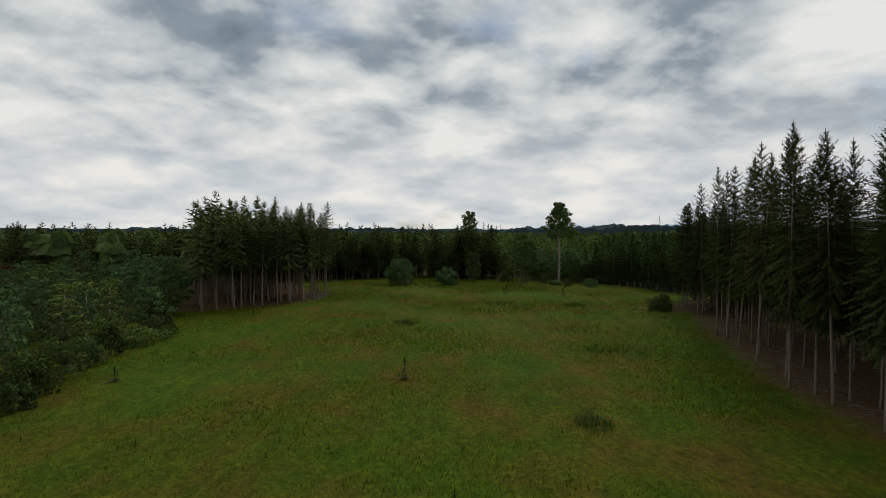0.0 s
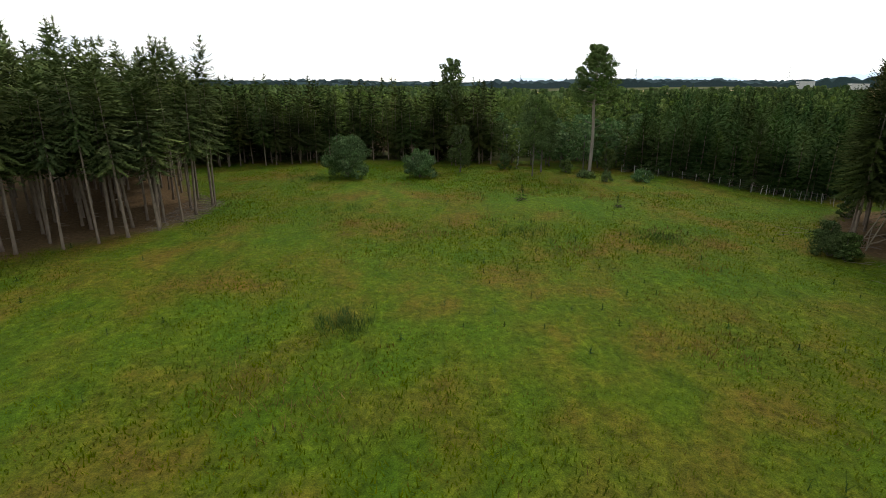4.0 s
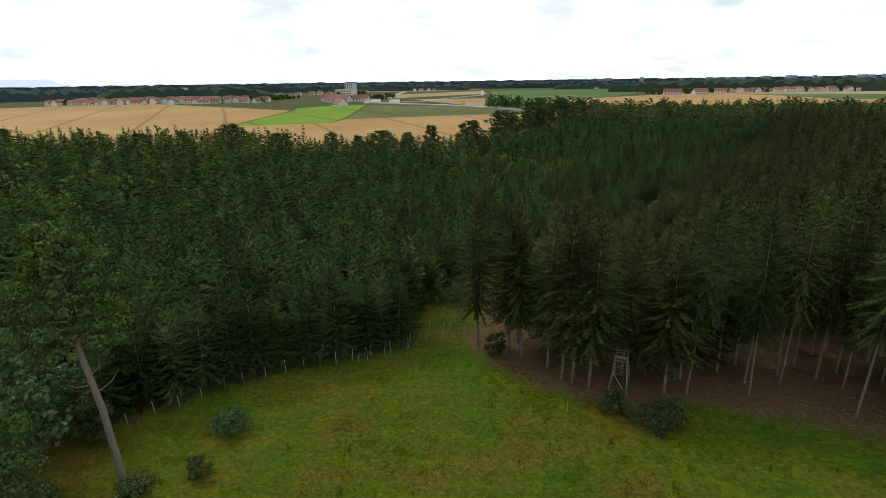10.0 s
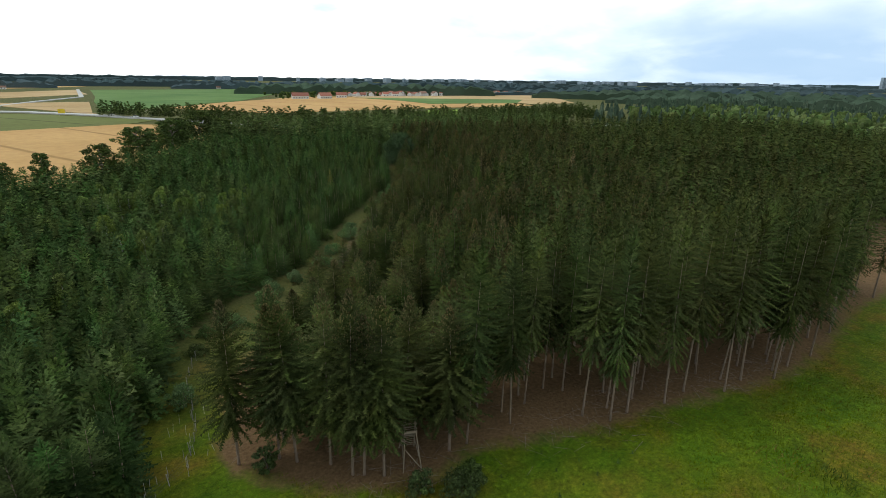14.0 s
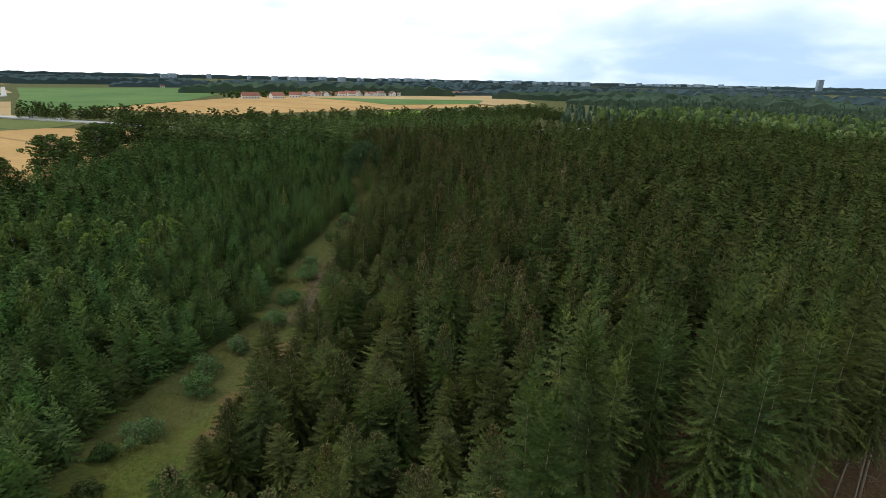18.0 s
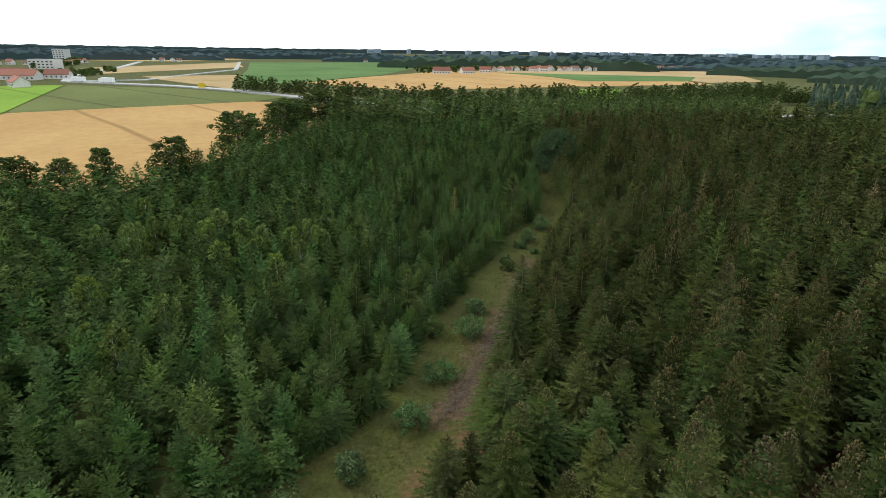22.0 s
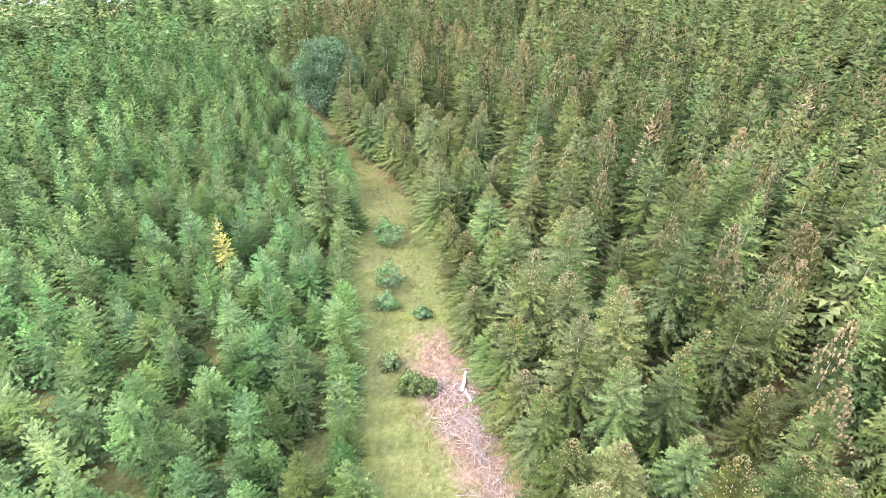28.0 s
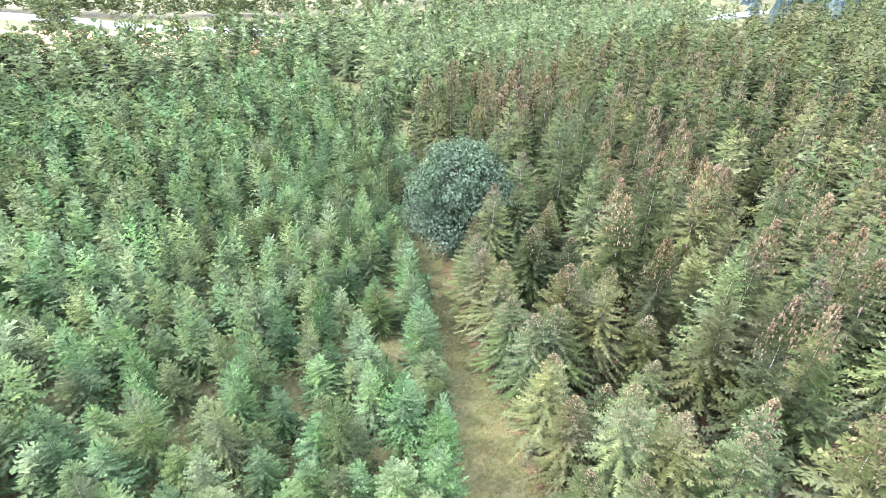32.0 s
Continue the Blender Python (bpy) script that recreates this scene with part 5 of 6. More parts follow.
far_cones = [tier_cone(10, 2.1, 5, 5) for _ in range(3)]
low_spruce = [spruce_crown(rng, 10, 3.2, 1.9, 34, 4, 0.8, 0.9, 1.0, 1.6) for _ in range(3)]


def wide_wood(name, poly, gap, shapes, material, size, label, holes=(), spread=0.25):
    P = scatter(rng, poly, gap)
    for hole in holes:
        P = P[~inside_many(P, hole)]
    pl = [(int(rng.integers(len(shapes))), x, y, ground_z(x) - 0.1, rng.uniform(0, 6.28), size * 0.1 * rng.uniform(0.85, 1.2), size * 0.1 * rng.uniform(1 - spread, 1 + spread)) for x, y in P]
    return tagged(put(name, joined(name, shapes, pl, material)), label, "wood", kind="stuff")


mid_spruce = [spruce_crown(rng, 10, 1.0, 2.1, 46, 4, 0.8, 0.9, 0.8, 1.6) for _ in range(3)]
wide_wood("north_leafy_wood", [(-200, 190), (-90, 179), (-20, 181), (14, 178), (16, 206), (40, 216), (66, 196), (60, 240), (90, 290), (-200, 290)], 7.0, far_round, M_LIGHT, 11.2, "light green young wood north of the meadow")
wide_wood("north_leafy_mix", [(66, 196), (210, 192), (214, 300), (90, 300)], 11.0, far_round, M_LIGHT, 10.5, "light green leafy trees mixed into the young spruces")
wide_wood("north_mixed_spruces", [(50, 225), (70, 197), (150, 191), (210, 191), (214, 275), (216, 360), (60, 310)], 5.2, mid_spruce, M_YOUNG, 10.5, "young spruces mixed into the wood north of the plantation")
wide_wood("north_far_wood", [(-500, 290), (90, 290), (222, 350), (300, 450), (240, 520), (110, 560), (60, 900), (-700, 900)], 15.5, far_lumps, M_LEAF, 11.0, "light green wood stretching north")
wide_wood("west_wood", [(-600, -50), (-95, 10), (-95, 100), (-96, 190), (-200, 420), (-600, 420)], 20.0, far_lumps, M_LEAF, 14, "leafy wood west of the meadow")
wide_wood("west_spruce_wood", [(-300, 160), (-112, 160), (-92, 190), (-300, 260)], 6.5, low_spruce, M_SPRUCE, 14, "spruce wood behind the west stand")
wide_wood("south_spruce_wood", [(56, -82), (150, -82), (224, -77), (237, -44), (262, -150), (240, -260), (56, -260)], 6.2, low_spruce, M_SPRUCE, 13, "dark spruce wood stretching south")
wide_wood("south_far_wood", [(-500, -700), (420, -700), (400, -330), (262, -150), (240, -262), (56, -262), (38, -82), (-40, -90), (-95, -10), (-500, -50)], 16.0, far_cones, M_FARHAZEWOOD, 14, "dark mixed wood to the south")
wide_wood("south_leafy_wood", [(60, -480), (330, -420), (300, -240), (120, -255)], 9.0, far_lumps, M_LEAF, 13, "lighter leafy wood to the south")
wide_wood("roadside_wood", [(240, 8), (284, 2), (296, 20), (280, 36), (278, 52), (290, 80), (318, 66), (318, 35), (312, 10), (328, -12), (306, -90), (290, -150), (264, -140), (240, -40)], 4.8, far_round[:1] + mid_spruce * 2, M_LEAF, 12, "leafy trees between stand and road")
for name, line in (("roadside_hedge", [(474, 118), (449, 90), (438, 70), (405, 40), (393, 8), (380, -18), (385, -60), (392, -108), (380, -150), (400, -300)]), ("field_hedge", [(318, 66), (320, 30), (316, -14), (322, -60), (340, -140), (345, -260)])):
    B = []
    for (x0, y0), (x1, y1) in zip(line, line[1:]):
        n = int(math.hypot(x1 - x0, y1 - y0) / 1.9)
        B += [(int(rng.integers(3)), x0 + (x1 - x0) * k / n + rng.uniform(-5, 5), y0 + (y1 - y0) * k / n + rng.uniform(-5, 5), ground_z(x0) - 0.2, rng.uniform(0, 6.28), rng.uniform(1.1, 1.7), rng.uniform(0.7, 1.3)) for k in range(n)]
    tagged(put(name, joined(name, far_round, B, M_OAK)), "row of leafy trees along the road", "hedge", kind="stuff")


# ---- belts of wood and hills at the horizon ----
def belt(name, a0, a1, r, depth, height, material, label, step=7.0, jag=0.35):
    """A band of wood round the place from bearing a0 to a1 (degrees clockwise from +y), at distance r."""
    n = max(6, int(radians(a1 - a0) * r / step))
    B = Bits()
    for i in range(n + 1):
        a = radians(a0 + (a1 - a0) * i / n)
        end = min(1.0, 6 * i / n, 6 * (n - i) / n) ** 0.5
        for q, hh in ((r, -1), (r, 1), (r + depth * 0.5 * end + 2, 1.1), (r + depth * end + 4, 1), (r + depth * end + 4, -1)):
            x, y = 60 + q * math.sin(a), 80 + q * math.cos(a)
            z = ground_z(x) + (-0.5 if hh < 0 else height * hh * (0.3 + 0.7 * end) * (1 + jag * rng.uniform(-1, 1) + 0.25 * noise.noise((x * 0.01, y * 0.01, 0))))
            B.v.append((x, y, z))
    for i in range(n):
        for k in range(4):
            B.f.append((i * 5 + k, i * 5 + k + 1, i * 5 + k + 6, i * 5 + k + 5))
    return tagged(put(name, B.mesh(name, material)), label, "wood", kind="stuff")


# farther belts take the wood colour with more haze painted in
for k in range(46):
    a = rng.uniform(0, 360)
    r = 900 * (4.2 ** rng.uniform(0, 1))
    if 20 < a < 150 and r < 1150:
        r += 500
    w = rng.uniform(9, 26)
    belt("wood_belt", a, a + w, r, rng.uniform(40, 160), rng.uniform(10, 17), M_FARHAZEWOOD if r < 1000 else M_HAZEWOOD, "dark belt of wood far over the fields", 7.0 if r < 1500 else 14.0)
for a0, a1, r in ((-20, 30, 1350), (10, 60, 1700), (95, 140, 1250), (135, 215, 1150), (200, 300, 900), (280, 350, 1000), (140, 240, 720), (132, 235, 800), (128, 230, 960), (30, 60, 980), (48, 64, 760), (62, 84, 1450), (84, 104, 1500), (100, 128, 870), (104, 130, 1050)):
    belt("wood_belt", a0, a1, r, 200, 13, M_FARHAZEWOOD if r < 900 else M_HAZEWOOD, "long dark belt of wood far over the fields")
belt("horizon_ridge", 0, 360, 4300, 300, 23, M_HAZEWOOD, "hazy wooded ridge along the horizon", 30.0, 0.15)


def mountains():
    m, nt, b = shader("mountain_haze", 1.0)
    b.inputs["Base Color"].default_value = (0.3, 0.4, 0.52, 1)
    # the range is no lamp: its pale glow stands in for distance haze
    b.inputs["Emission Color"].default_value = (0.66, 0.76, 0.86, 1)
    b.inputs["Emission Strength"].default_value = 0.75
    B = Bits()
    n = 160
    for i in range(n + 1):
        f = i / n
        a = radians(8 + 50 * f)
        hh = 42 + 50 * max(0, noise.fractal((f * 9, 0.3, 0), 0.6, 2.0, 6) + 0.35) * math.sin(math.pi * f) ** 0.5
        for q, z in ((4720, 0), (4720, hh), (4760, hh * 0.6)):
            B.v.append((q * math.sin(a), q * math.cos(a), z))
    for i in range(n):
        for k in range(2):
            B.f.append((i * 3 + k, i * 3 + k + 1, i * 3 + k + 4, i * 3 + k + 3))
    return tagged(put("backdrop", B.mesh("backdrop", m)), "pale blue mountain range in the distance", "mountains", kind="structure")


mountains()


# ---- meadow grass, rushes and saplings ----
def tufts(name, P, blades, height, spread, width, material, label):
    B = Bits()
    for x, y in P:
        z = ground_z(x) - 0.05
        hh = height * rng.uniform(0.6, 1.3)
        for _ in range(blades):
            a = rng.uniform(0, 6.28)
            ox, oy = rng.normal(0, spread, 2)
            lean = rng.uniform(0.7, 2.0) * hh
            c, s = math.cos(a) * width, math.sin(a) * width
            B.v += [(x + ox - c, y + oy - s, z), (x + ox + c, y + oy + s, z), (x + ox - s / width * lean * 0.6, y + oy + c / width * lean * 0.6, z + hh)]
            n = len(B.v)
            B.f.append((n - 3, n - 2, n - 1))
    return tagged(put(name, B.mesh(name, material)), label, "grass", kind="stuff")


M_AREA = [(-34, 44), (-38, 60), (-38, 76), (-49, 96), (-36, 106), (-28, 112), (-28, 125), (-40, 142), (-43, 155), (-25, 160), (-19, 165), (-3, 160), (12, 160), (36, 153), (47, 141), (54, 128), (56, 122), (50, 117), (44, 111), (41, 104), (42, 92), (37, 80), (34, 66), (32, 52), (32, 30), (-30, 30)]
pts = scatter(rng, M_AREA, 0.85, 0.5)
dryp = np.array([noise.noise((x * 0.09, y * 0.05, 9)) for x, y in pts])
pick = rng.uniform(0, 1, len(pts))
is_straw = pick < 0.04 + 0.32 * np.clip((dryp - 0.02) / 0.4, 0, 1)
tufts("meadow_grass", pts[~is_straw], 8, 0.24, 0.38, 0.04, M_GRASS, "tall green meadow grass")
tufts("dry_grass", pts[is_straw], 8, 0.26, 0.38, 0.035, M_BROWNGRASS, "rusty brown seeding grass in the meadow")
heads = np.concatenate([rng.normal(c, 1.5, (34, 2)) for c in zip(rng.uniform(-24, 32, 16), rng.uniform(72, 140, 16))])
tufts("seed_heads", heads, 5, 0.42, 0.3, 0.03, M_STRAW, "pale straw-coloured seed heads in the meadow")
rush = np.concatenate([rng.normal(c, s, (n, 2)) for c, s, n in (((-6, 88), 1.0, 60), ((13, 44.5), 0.9, 60), ((20, 70), 1.6, 40), ((24, 108.8), 1.2, 40), ((-20, 145), 2.2, 60), ((10, 112), 2.0, 40), ((-12, 120), 2.5, 40))])
tufts("rushes", rush, 6, 0.7, 0.3, 0.03, M_RUSH, "dark clumps of rushes in the meadow")
TRAIL_IN = [(70, 123), (84, 118), (92, 112), (99, 102), (107, 91), (120, 84), (134, 71), (147, 60), (162, 45), (172, 39), (196, 31), (192, 30), (172, 37), (158, 44), (138, 61), (122, 73), (105, 87), (90, 105), (78, 114.5)]
pts = scatter(rng, TRAIL_IN, 0.8, 0.5)
pick = rng.uniform(0, 1, len(pts)) < 0.45
tufts("trail_grass", pts[~pick], 6, 0.4, 0.22, 0.03, M_TRAILGRASS, "olive green grass of the trail")
tufts("trail_straw", pts[pick], 6, 0.45, 0.22, 0.03, M_STRAW, "bleached dry grass of the trail")

sap_bits = [spruce_crown(rng, 0.8, 0.05, 0.3, 18, 3, 0.16) for _ in range(2)]
sap_mesh = [b.mesh("sapling", M_YOUNG) for b in sap_bits]
rows = np.array([(2.0 + 2.6 * i + rng.uniform(-0.3, 0.3), 84.0 + 2.9 * k + rng.uniform(-0.6, 0.6)) for i in range(17) for k in range(22)])
rows = rows[inside_many(rows, M_AREA) & (edge_distance(rows, M_AREA) > 3.0)]
rows = rows[rng.uniform(0, 1, len(rows)) < 0.6]
loose = scatter(rng, M_AREA, 8.5, 0.4)
P = np.concatenate([rows[:215], loose[loose[:, 0] < 4][:75]])
for i, (x, y) in enumerate(P):
    s = rng.uniform(0.32, 0.62)
    ob = put("sapling", sap_mesh[i % 2], None, "small dark planted spruce sapling in the meadow grass", Matrix.LocRotScale((x, y, ground_z(x) - 0.03), Euler((0, 0, rng.uniform(0, 6.28))), (s, s, s)))
    tagged(ob, category="sapling", group="planted saplings")
for x, y, h in ((12.5, 127.6, 2.4), (24.6, 123.5, 1.7), (-30.4, 54, 1.5), (-2.6, 56.4, 2.2), (36, 152.9, 1.6), (16.3, 156.4, 2.0)):
    stand_at(spruce_kind(h, 0.05, h * 0.3, 60, 5, "small dark spruce growing in the meadow", "", M_YOUNG, "young_spruce", False, 0.03, 0.2, 0.8, 0.7), x, y)


# ---- fence round the plantation ----
def fence(line, gap, label, h=1.5, wood=None):
    root = tagged(new("fence"), label, "fence")
    shapes = []
    for k in range(3):
        B = Bits()
        t = rng.uniform(-0.06, 0.06, 2)
        B.tube([(0, 0, -0.3), (t[0] * 0.4, t[1] * 0.4, 0.6), (t[0], t[1], h * rng.uniform(0.92, 1.08))], [0.048, 0.045, 0.04], 7)
        shapes.append(B.mesh("post", wood or M_POST))
    tops = []
    for (x0, y0), (x1, y1) in zip(line, line[1:]):
        n = max(1, int(math.hypot(x1 - x0, y1 - y0) / gap))
        for k in range(n):
            x, y = x0 + (x1 - x0) * k / n + rng.uniform(-0.15, 0.15), y0 + (y1 - y0) * k / n + rng.uniform(-0.15, 0.15)
            put("post", shapes[len(tops) % 3], root, "", Matrix.LocRotScale((x, y, ground_z(x)), Euler((rng.uniform(-0.07, 0.07), rng.uniform(-0.07, 0.07), rng.uniform(0, 6.28))), (1, 1, rng.uniform(0.85, 1.15))))
            tops.append((x, y, ground_z(x)))
    for z in (0.25, 0.6, 0.95, 1.3):
        W = Bits()
        W.tube([(x, y, g + z) for x, y, g in tops], [0.008] * len(tops), 4, False)
        put("wire", W.mesh("wire", M_WIRE), root, "thin grey fence wire")
    return root


fence([(35.5, 153.2), (42, 146.9), (45.8, 141.5), (49.1, 134.6), (52.6, 128.6), (55.9, 124.3), (62, 122.8), (72, 122), (82, 119)], 1.9, "long wire fence on weathered posts along the plantation")
fence([(104, 88.5), (108, 84.5), (112.5, 81), (118, 76.6), (123, 72.5), (128, 68.5), (133, 64.5)], 2.0, "old wire fence on grey posts along the trail", 1.2, M_STICK)


# thin stakes that mark plantings at the mouth of the trail
STAKES = scatter(rng, [(47, 134), (52, 127), (57, 121.5), (66, 121.3), (65, 124.5), (56, 127.5), (50, 135)], 1.75, 0.45)
SB = Bits()
SB.tube([(0, 0, -0.2), (0.01, 0, 0.6), (0.0, 0.02, 1.25)], [0.026, 0.024, 0.02], 6)
stake_mesh = SB.mesh("planting_stake", M_POST)
for x, y in STAKES:
    ob = put("planting_stake", stake_mesh, None, "thin pale planting stake in the grass", Matrix.LocRotScale((x, y, ground_z(x)), Euler((rng.normal(0, 0.08), rng.normal(0, 0.08), rng.uniform(0, 6.28))), (1, 1, rng.uniform(0.7, 1.15))))
    tagged(ob, category="stake", group="planting stakes")


# ---- high seat ----
def high_seat(x, y, turn):
    root = tagged(new("hunting_stand"), "open wooden hunting ladder seat leaning under the spruces", "hunting seat")

    def pole(name, pts, r, label=""):
        B = Bits()
        B.tube(pts, [r] * len(pts), 7)
        put(name, B.mesh(name, M_SEATWOOD), root, label)

    for sx in (-0.55, 0.55):
        pole("ladder_rail", [(sx * 1.3, -1.9, -0.2), (sx * 0.9, 0.1, 3.6), (sx * 0.8, 0.45, 4.4)], 0.06)
        pole("support_leg", [(sx * 1.5, 1.7, -0.2), (sx * 0.9, 0.5, 3.4)], 0.055)
        pole("brace", [(sx * 1.4, 1.5, 0.6), (sx * 1.05, -0.9, 1.7)], 0.04)
    pole("brace", [(-0.78, 1.6, 0.2), (0.6, 1.0, 2.0)], 0.04)
    for k in range(10):
        f = (k + 0.6) / 10
        pole("rung", [(-0.75 + 0.22 * f, -1.9 + 2.0 * f, 3.7 * f), (0.75 - 0.22 * f, -1.9 + 2.0 * f, 3.7 * f)], 0.035)
    for nm, box in (("seat_board", (-0.6, 0.2, 3.0, 0.6, 0.55, 3.05)), ("foot_board", (-0.55, -0.25, 2.6, 0.55, 0.0, 2.64)), ("back_rest", (-0.6, 0.6, 3.3, 0.6, 0.64, 3.55)), ("gun_rest", (-0.7, -0.12, 3.75, 0.7, -0.04, 3.83))):
        B = Bits()
        B.box(*box)
        put(nm, B.mesh(nm, M_SEATWOOD), root)
    root.matrix_basis = pose(x, y, ground_z(x), 0, 0, turn) @ Matrix.Diagonal((1.15, 1.15, 1.12, 1))
    return root


high_seat(45.3, 104.8, 70)


# ---- brash, sticks and logs ----
def brash(name, P, label, length=(0.5, 2.2)):
    B = Bits()
    for x, y in P:
        a, L, t = rng.uniform(0, 6.28), rng.uniform(*length), rng.uniform(-0.1, 0.22)
        z = ground_z(x) + rng.uniform(0.04, 0.3)
        dx, dy, r = math.cos(a) * L / 2, math.sin(a) * L / 2, rng.uniform(0.01, 0.026)
        B.tube([(x - dx, y - dy, z - t * 0.3), (x + rng.uniform(-0.1, 0.1), y + rng.uniform(-0.1, 0.1), z + 0.05), (x + dx, y + dy, z + t)], [r, r * 0.9, r * 0.5], 4, False)
    return tagged(put(name, B.mesh(name, M_STICK)), label, "brash", kind="stuff")


line = [(104.5, 86.8), (109.8, 81.0), (116, 77), (121.5, 72.4), (129, 66), (136.5, 61)]
P = []
for (x0, y0), (x1, y1) in zip(line, line[1:]):
    for _ in range(170):
        f = rng.uniform()
        P.append((x0 + (x1 - x0) * f + rng.normal(0, 1.0) + 0.5, y0 + (y1 - y0) * f + rng.normal(0, 1.0) + 0.6))
brash("trail_brash", P, "grey felled branches along the trail")
brash("pile_brash", np.concatenate([rng.normal((133.0, 65.2), (1.3, 1.0), (110, 2)), rng.normal((135.5, 62.6), (1.0, 1.0), (70, 2))]), "heap of dead branches on the trail")
brash("stand_brash", np.concatenate([scatter(rng, [(-31, 110), (-27.6, 116), (-27.6, 125), (-33, 131), (-32.5, 122)], 0.5, 0.5), rng.normal((41, 80), (2.2, 10), (160, 2)), rng.normal((36.5, 58), (1.6, 8), (140, 2)), rng.normal((45, 106), (2.6, 4), (70, 2))]),
      "dry branches on the needle litter at the stand edges", (0.6, 2.6))
for x, y, L, a, r in ((135.6, 61.4, 2.4, 118, 0.16), (134.2, 62.6, 1.5, 150, 0.1)):
    B = Bits()
    B.tube([(-L / 2, 0, 0), (0, 0.04, 0.03), (L / 2, 0, 0.05)], [r, r * 0.95, r * 0.8], 9)
    lg = tagged(put("log", B.mesh("log", M_PALELOG, True)), "pale peeled log lying on the trail", "log")
    lg.matrix_basis = pose(x, y, ground_z(x) + 0.14, 0, -4, a)


# ---- far houses ----
def house(x, y, w, d, h, turn, roof, label, wall=None, tall=0.0):
    root = tagged(new("house"), label, "house", "far houses")
    B = Bits()
    B.box(-w / 2, -d / 2, -1, w / 2, d / 2, h)
    B.add([(-w / 2, -d / 2, h), (-w / 2, d / 2, h), (-w / 2, 0, h + d * 0.36), (w / 2, -d / 2, h), (w / 2, d / 2, h), (w / 2, 0, h + d * 0.36)], ((0, 2, 1), (3, 4, 5)))
    put("wall", B.mesh("wall", wall or M_WALL), root)
    R = Bits()
    e = 0.5
    for s in (-1, 1):
        R.add([(-w / 2 - e, s * (d / 2 + e), h - e * 0.72 + 0.1), (w / 2 + e, s * (d / 2 + e), h - e * 0.72 + 0.1), (w / 2 + e, 0, h + d * 0.36 + 0.1), (-w / 2 - e, 0, h + d * 0.36 + 0.1),
               (-w / 2 - e, s * (d / 2 + e), h - e * 0.72 + 0.35), (w / 2 + e, s * (d / 2 + e), h - e * 0.72 + 0.35), (w / 2 + e, 0, h + d * 0.36 + 0.35), (-w / 2 - e, 0, h + d * 0.36 + 0.35)],
              ((0, 1, 2, 3), (7, 6, 5, 4), (0, 4, 5, 1), (0, 3, 7, 4), (1, 5, 6, 2)))
    put("roof", R.mesh("roof", roof), root)
    n = max(2, int(w / 3.2))
    Wn = Bits()
    Wn.box(-0.6, -0.05, 0, 0.6, 0.05, 1.3)
    pane = Wn.mesh("window", M_PANE)
    for k in range(n):
        for z in ([1.0] if h < 4.5 else [1.0, 3.7]):
            for s in (-1, 1):
                put("window", pane, root, "", pose(-w / 2 + w * (k + 0.5) / n, s * (d / 2 + 0.02), z))
    root.matrix_basis = pose(x, y, ground_z(x), 0, 0, turn)
    return root


def block(name, x, y, w, d, storeys, turn, wall, label):
    root = tagged(new(name), label, "building", "far buildings")
    h = storeys * 3.0 + 1
    B = Bits()
    B.box(-w / 2, -d / 2, -1, w / 2, d / 2, h)
    put("wall", B.mesh("wall", wall), root)
    B = Bits()
    B.box(-w / 2 - 0.3, -d / 2 - 0.3, h + 0.004, w / 2 + 0.3, d / 2 + 0.3, h + 0.6)
    put("roof", B.mesh("roof", M_CONCRETE), root)
    for k in range(storeys):
        B = Bits()
        B.box(-1.2, -0.05, 0, 1.2, 0.05, 1.4)
        pane = B.mesh("window", M_PANE)
        n = max(2, int(w / 5))
        for s in (-1, 1):
            for q in range(n):
                put("window", pane, root, "", pose(-w / 2 + w * (q + 0.5) / n, s * (d / 2 + 0.03), k * 3.0 + 1.2))
    root.matrix_basis = pose(x, y, ground_z(x), 0, 0, turn)
    return root


for (x0, y0), (x1, y1), n, deep in (((770, -206), (772, -296), 7, 2), ((775, -300), (823, -439), 10, 2), ((823, -440), (830, -607), 9, 2), ((671, -520), (670, -600), 4, 1), ((560, 600), (598, 403), 22, 3), ((600, 480), (600, 380), 10, 2), ((850, 340), (1120, 372), 8, 1), ((1235, 300), (1235, 230), 4, 1),
                                    ((1290, -100), (1330, -400), 9, 1), ((930, 510), (1000, 400), 6, 1)):
    for r in range(deep):
        for k in range(n):
            f = (k + rng.uniform(0.1, 0.9)) / n
            x, y = x0 + (x1 - x0) * f + r * 22 + rng.uniform(-5, 5), y0 + (y1 - y0) * f + rng.uniform(-3, 3)
            red = rng.uniform() < 0.72
            house(x, y, rng.uniform(7.5, 11), rng.uniform(6.5, 8.5), rng.uniform(2.8, 4.6), rng.choice((0, 90)) + rng.uniform(-12, 12) + 85, M_TILE if red else M_BROWNTILE, "white house with a red tiled roof at the village edge" if red else "white house with a brown tiled roof at the village edge")
for x, y, w, d, h, t in ((696, -103, 20, 10, 4, 80), (697, -136, 16, 10, 4, 95), (728, -172, 14, 9, 4, 70), (592, 285, 28, 12, 3.5, 75), (604, 262, 18, 10, 3.5, 85), (622, 300, 24, 11, 3.5, 80), (524, 264, 18, 10, 3.5, 30)):
    house(x, y, w, d, h, t, M_TILE, "long farm building with a red tiled roof")
V = []
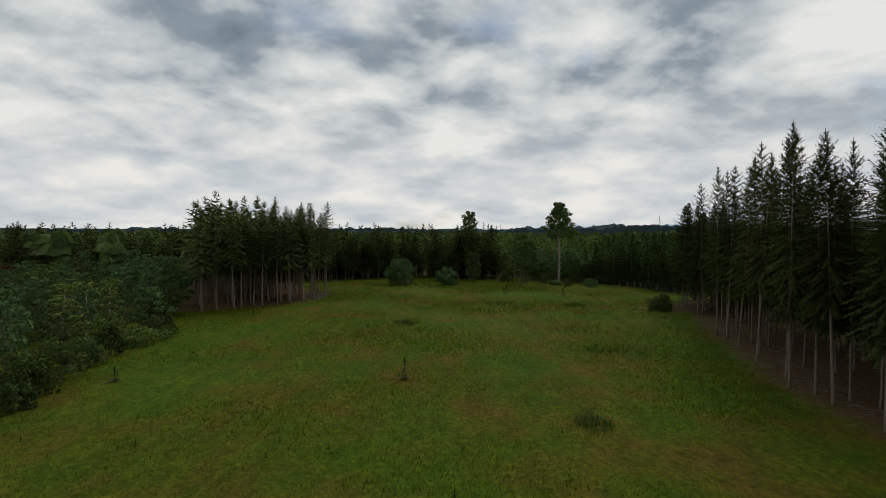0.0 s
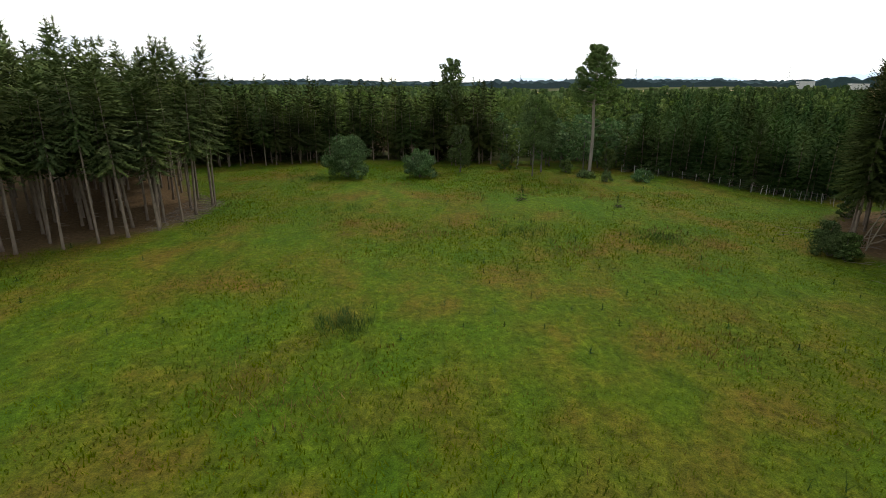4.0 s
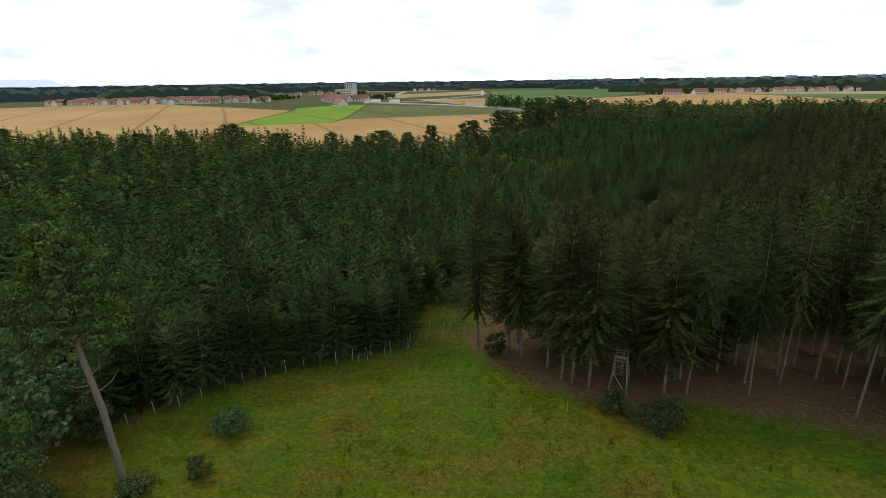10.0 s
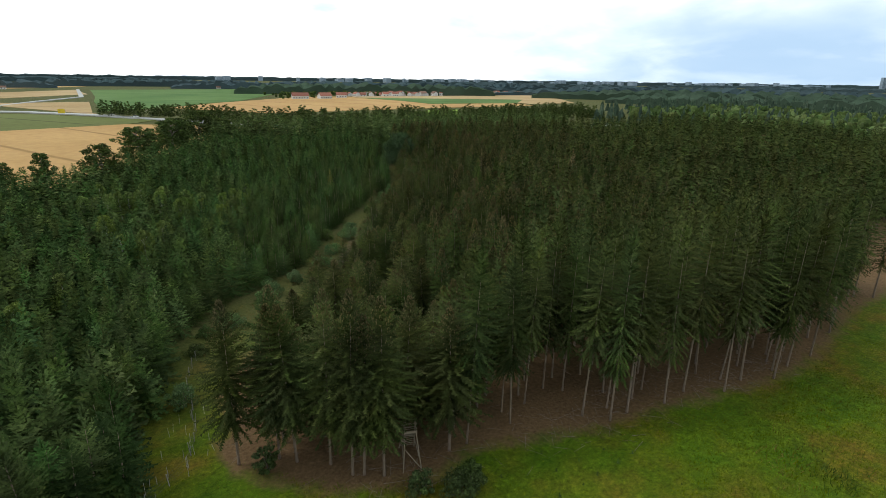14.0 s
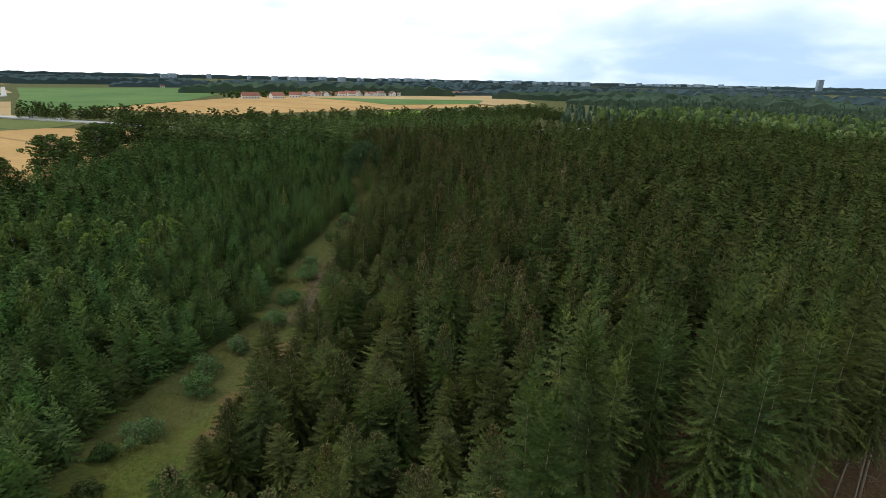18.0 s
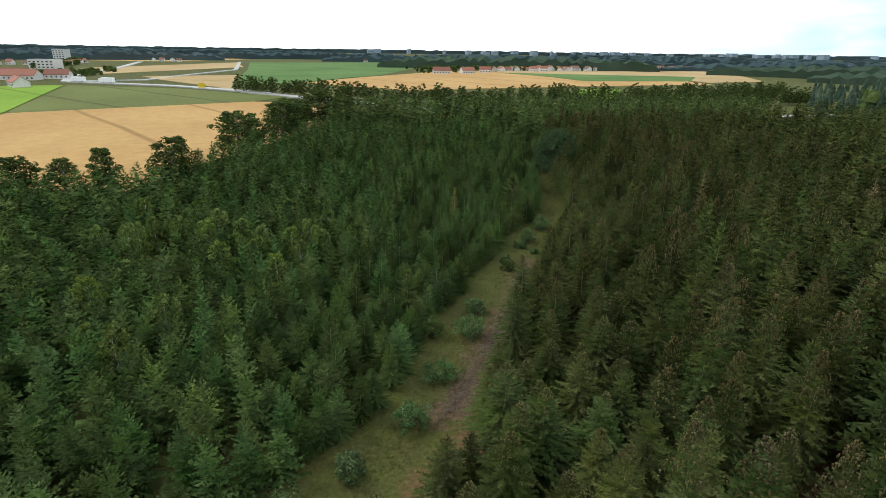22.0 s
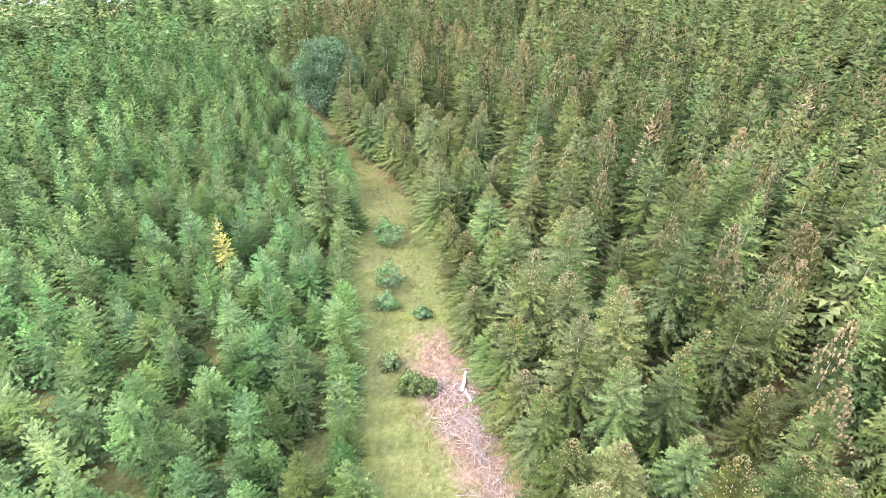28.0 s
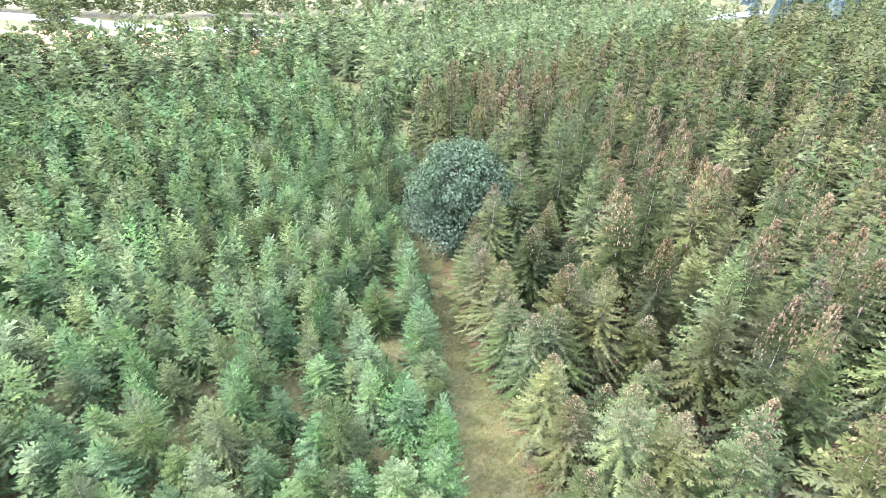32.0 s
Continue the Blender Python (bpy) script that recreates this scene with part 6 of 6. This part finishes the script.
for (x0, y0), (x1, y1), n in (((770, -206), (772, -296), 7), ((775, -300), (823, -439), 10), ((823, -440), (830, -607), 9), ((560, 600), (598, 403), 15), ((600, 480), (600, 380), 7), ((570, 300), (640, 250), 5), ((690, -90), (740, -180), 4), ((1180, 420), (820, 345), 14), ((1290, -100), (1330, -400), 9)):
    for k in range(n * 13):
        f = rng.uniform(-0.05, 1.05)
        deep = rng.choice((12.0, 34.0, 60.0, 80.0, 105.0, 130.0))
        s = rng.uniform(0.6, 1.15) * (0.6 if deep < 0 else 1.0)
        V.append((int(rng.integers(4)), x0 + (x1 - x0) * f + deep + rng.uniform(-9, 9), y0 + (y1 - y0) * f + rng.uniform(-8, 8), ground_z(x0) - 0.3, rng.uniform(0, 6.28), s * 1.1, s * 0.75))
tagged(put("village_wood", joined("village_wood", far_lumps, V, M_OAK)), "dark trees among and behind the village houses", "wood", kind="stuff")
block("office_building", 530, 835, 65, 18, 3, 60, M_CONCRETE, "long pale office building with window bands")
block("office_building", 545, 755, 36, 18, 2, 60, M_WALL, "low white office building beside the town")
block("apartment_block", 566, 720, 24, 14, 4, 60, M_YELLOWWALL, "yellow apartment block of four storeys")
block("apartment_block", 545, 662, 24, 14, 4, 60, M_CONCRETE, "grey apartment block of four storeys")
block("silo_tower", 1190, 421, 20, 16, 6, 70, M_CONCRETE, "tall pale silo tower over the village")
block("hall", 830, 338, 30, 16, 3, 70, M_WALL, "white hall beside the silo")
block("water_tower", 690, 515, 7, 7, 5, 20, M_WALL, "slim white tower over the red roofs")
block("high_rise", 1247, -3486, 28, 24, 22, 50, M_HAZEWALL, "far grey high-rise at the horizon")

C = Bits()
for k in range(60):
    a = radians(100 + 58 * rng.uniform() ** 0.8)
    x, y, w, h = 4000 * math.sin(a), 4000 * math.cos(a) + 100, rng.uniform(8, 26), rng.uniform(20, 33)
    C.box(x - w, y - w, 0, x + w, y + w, 12 + h)
tagged(put("far_city", C.mesh("far_city", M_HAZEWALL)), "pale blocks of a far city at the horizon", "city", kind="stuff")



# ---- pylons along the north horizon ----
def pylon(x, y, h=42):
    root = tagged(new("pylon"), "steel lattice power pylon far over the woods", "pylon", "power pylons")
    for sx in (-1, 1):
        for sy in (-1, 1):
            B = Bits()
            B.tube([(sx * 3.2, sy * 3.2, 0), (sx * 0.7, sy * 0.7, h * 0.7), (0, 0, h)], [0.3, 0.22, 0.12], 4)
            put("leg", B.mesh("leg", M_STEEL), root)
    for z, w in ((0.68, 9), (0.82, 7)):
        B = Bits()
        B.tube([(-w, 0, h * z), (0, 0, h * z + 1.0), (w, 0, h * z)], [0.15, 0.4, 0.15], 4)
        put("arm", B.mesh("arm", M_STEEL), root)
    for k in range(4):
        z0, z1 = h * 0.16 * k, h * 0.16 * (k + 1)
        r0, r1 = 3.2 - 2.5 * (z0 / (h * 0.7)), 3.2 - 2.5 * (z1 / (h * 0.7))
        for s in (-1, 1):
            B = Bits()
            B.tube([(-r0, s * r0, z0), (r1, s * r1, z1)], [0.12, 0.12], 4)
            put("lattice", B.mesh("lattice", M_STEEL), root)
    root.matrix_basis = pose(x, y, ground_z(x), 0, 0, 60)


for x, y in ((330, 2100), (470, 1330), (760, 1230), (170, 2700), (960, 1150)):
    pylon(x, y)


def road_sign(x, y, turn):
    root = tagged(new("road_sign"), "large yellow road sign on two posts beside the road", "sign")
    for sx in (-1.6, 1.6):
        B = Bits()
        B.tube([(sx, 0, -0.3), (sx, 0, 3.2)], [0.08, 0.07], 7)
        put("post", B.mesh("post", M_STEEL), root)
    B = Bits()
    B.box(-2.2, -0.16, 1.5, 2.2, -0.09, 4.6)
    put("panel", B.mesh("panel", M_SIGN), root)
    root.matrix_basis = pose(x, y, ground_z(x), 0, 0, turn)


road_sign(490, 143, -75)


# ---- vehicles on the road ----
def vehicle(x, y, turn, L, w, h, label, lorry):
    root = tagged(new("lorry" if lorry else "car"), label, "lorry" if lorry else "car")
    B = Bits()
    B.box(-L / 2, -w / 2, 0.35, L / 2, w / 2, h if lorry else h * 0.6)
    put("body", B.mesh("body", M_CARPAINT), root)
    C = Bits()
    if lorry:
        C.box(L / 2 + 0.15, -w / 2, 0.4, L / 2 + 2.1, w / 2, h * 0.8)
    else:
        C.add([(-L * 0.35, -w * 0.45, h * 0.6), (L * 0.3, -w * 0.45, h * 0.6), (L * 0.3, w * 0.45, h * 0.6), (-L * 0.35, w * 0.45, h * 0.6), (-L * 0.25, -w * 0.4, h), (L * 0.12, -w * 0.4, h), (L * 0.12, w * 0.4, h), (-L * 0.25, w * 0.4, h)],
              ((4, 5, 6, 7), (0, 1, 5, 4), (1, 2, 6, 5), (2, 3, 7, 6), (3, 0, 4, 7)))
    put("cab", C.mesh("cab", M_CARPAINT if lorry else M_PANE), root)
    for sx in (-0.32, 0.32):
        for sy in (-1, 1):
            T = Bits()
            T.tube([(sx * L, sy * w * 0.5 - 0.1, 0.34), (sx * L, sy * w * 0.5 + 0.1, 0.34)], [0.34, 0.34], 10)
            put("wheel", T.mesh("wheel", M_TYRE), root)
    root.matrix_basis = pose(x, y, ground_z(x) + 0.76, 0, 0, turn)


vehicle(560, 236, 68, 9, 2.5, 3.6, "white box lorry on the country road", True)
vehicle(548, 214, 62, 10, 2.5, 3.7, "white box lorry on the country road", True)
vehicle(470, 113, 40, 4.3, 1.8, 1.5, "white car on the country road", False)
vehicle(452, 99, 42, 4.3, 1.8, 1.5, "white car on the country road", False)
vehicle(402, 56, 42, 4.3, 1.8, 1.5, "white car on the country road", False)
vehicle(350, 6, 50, 4.3, 1.8, 1.5, "pale car behind the roadside trees", False)
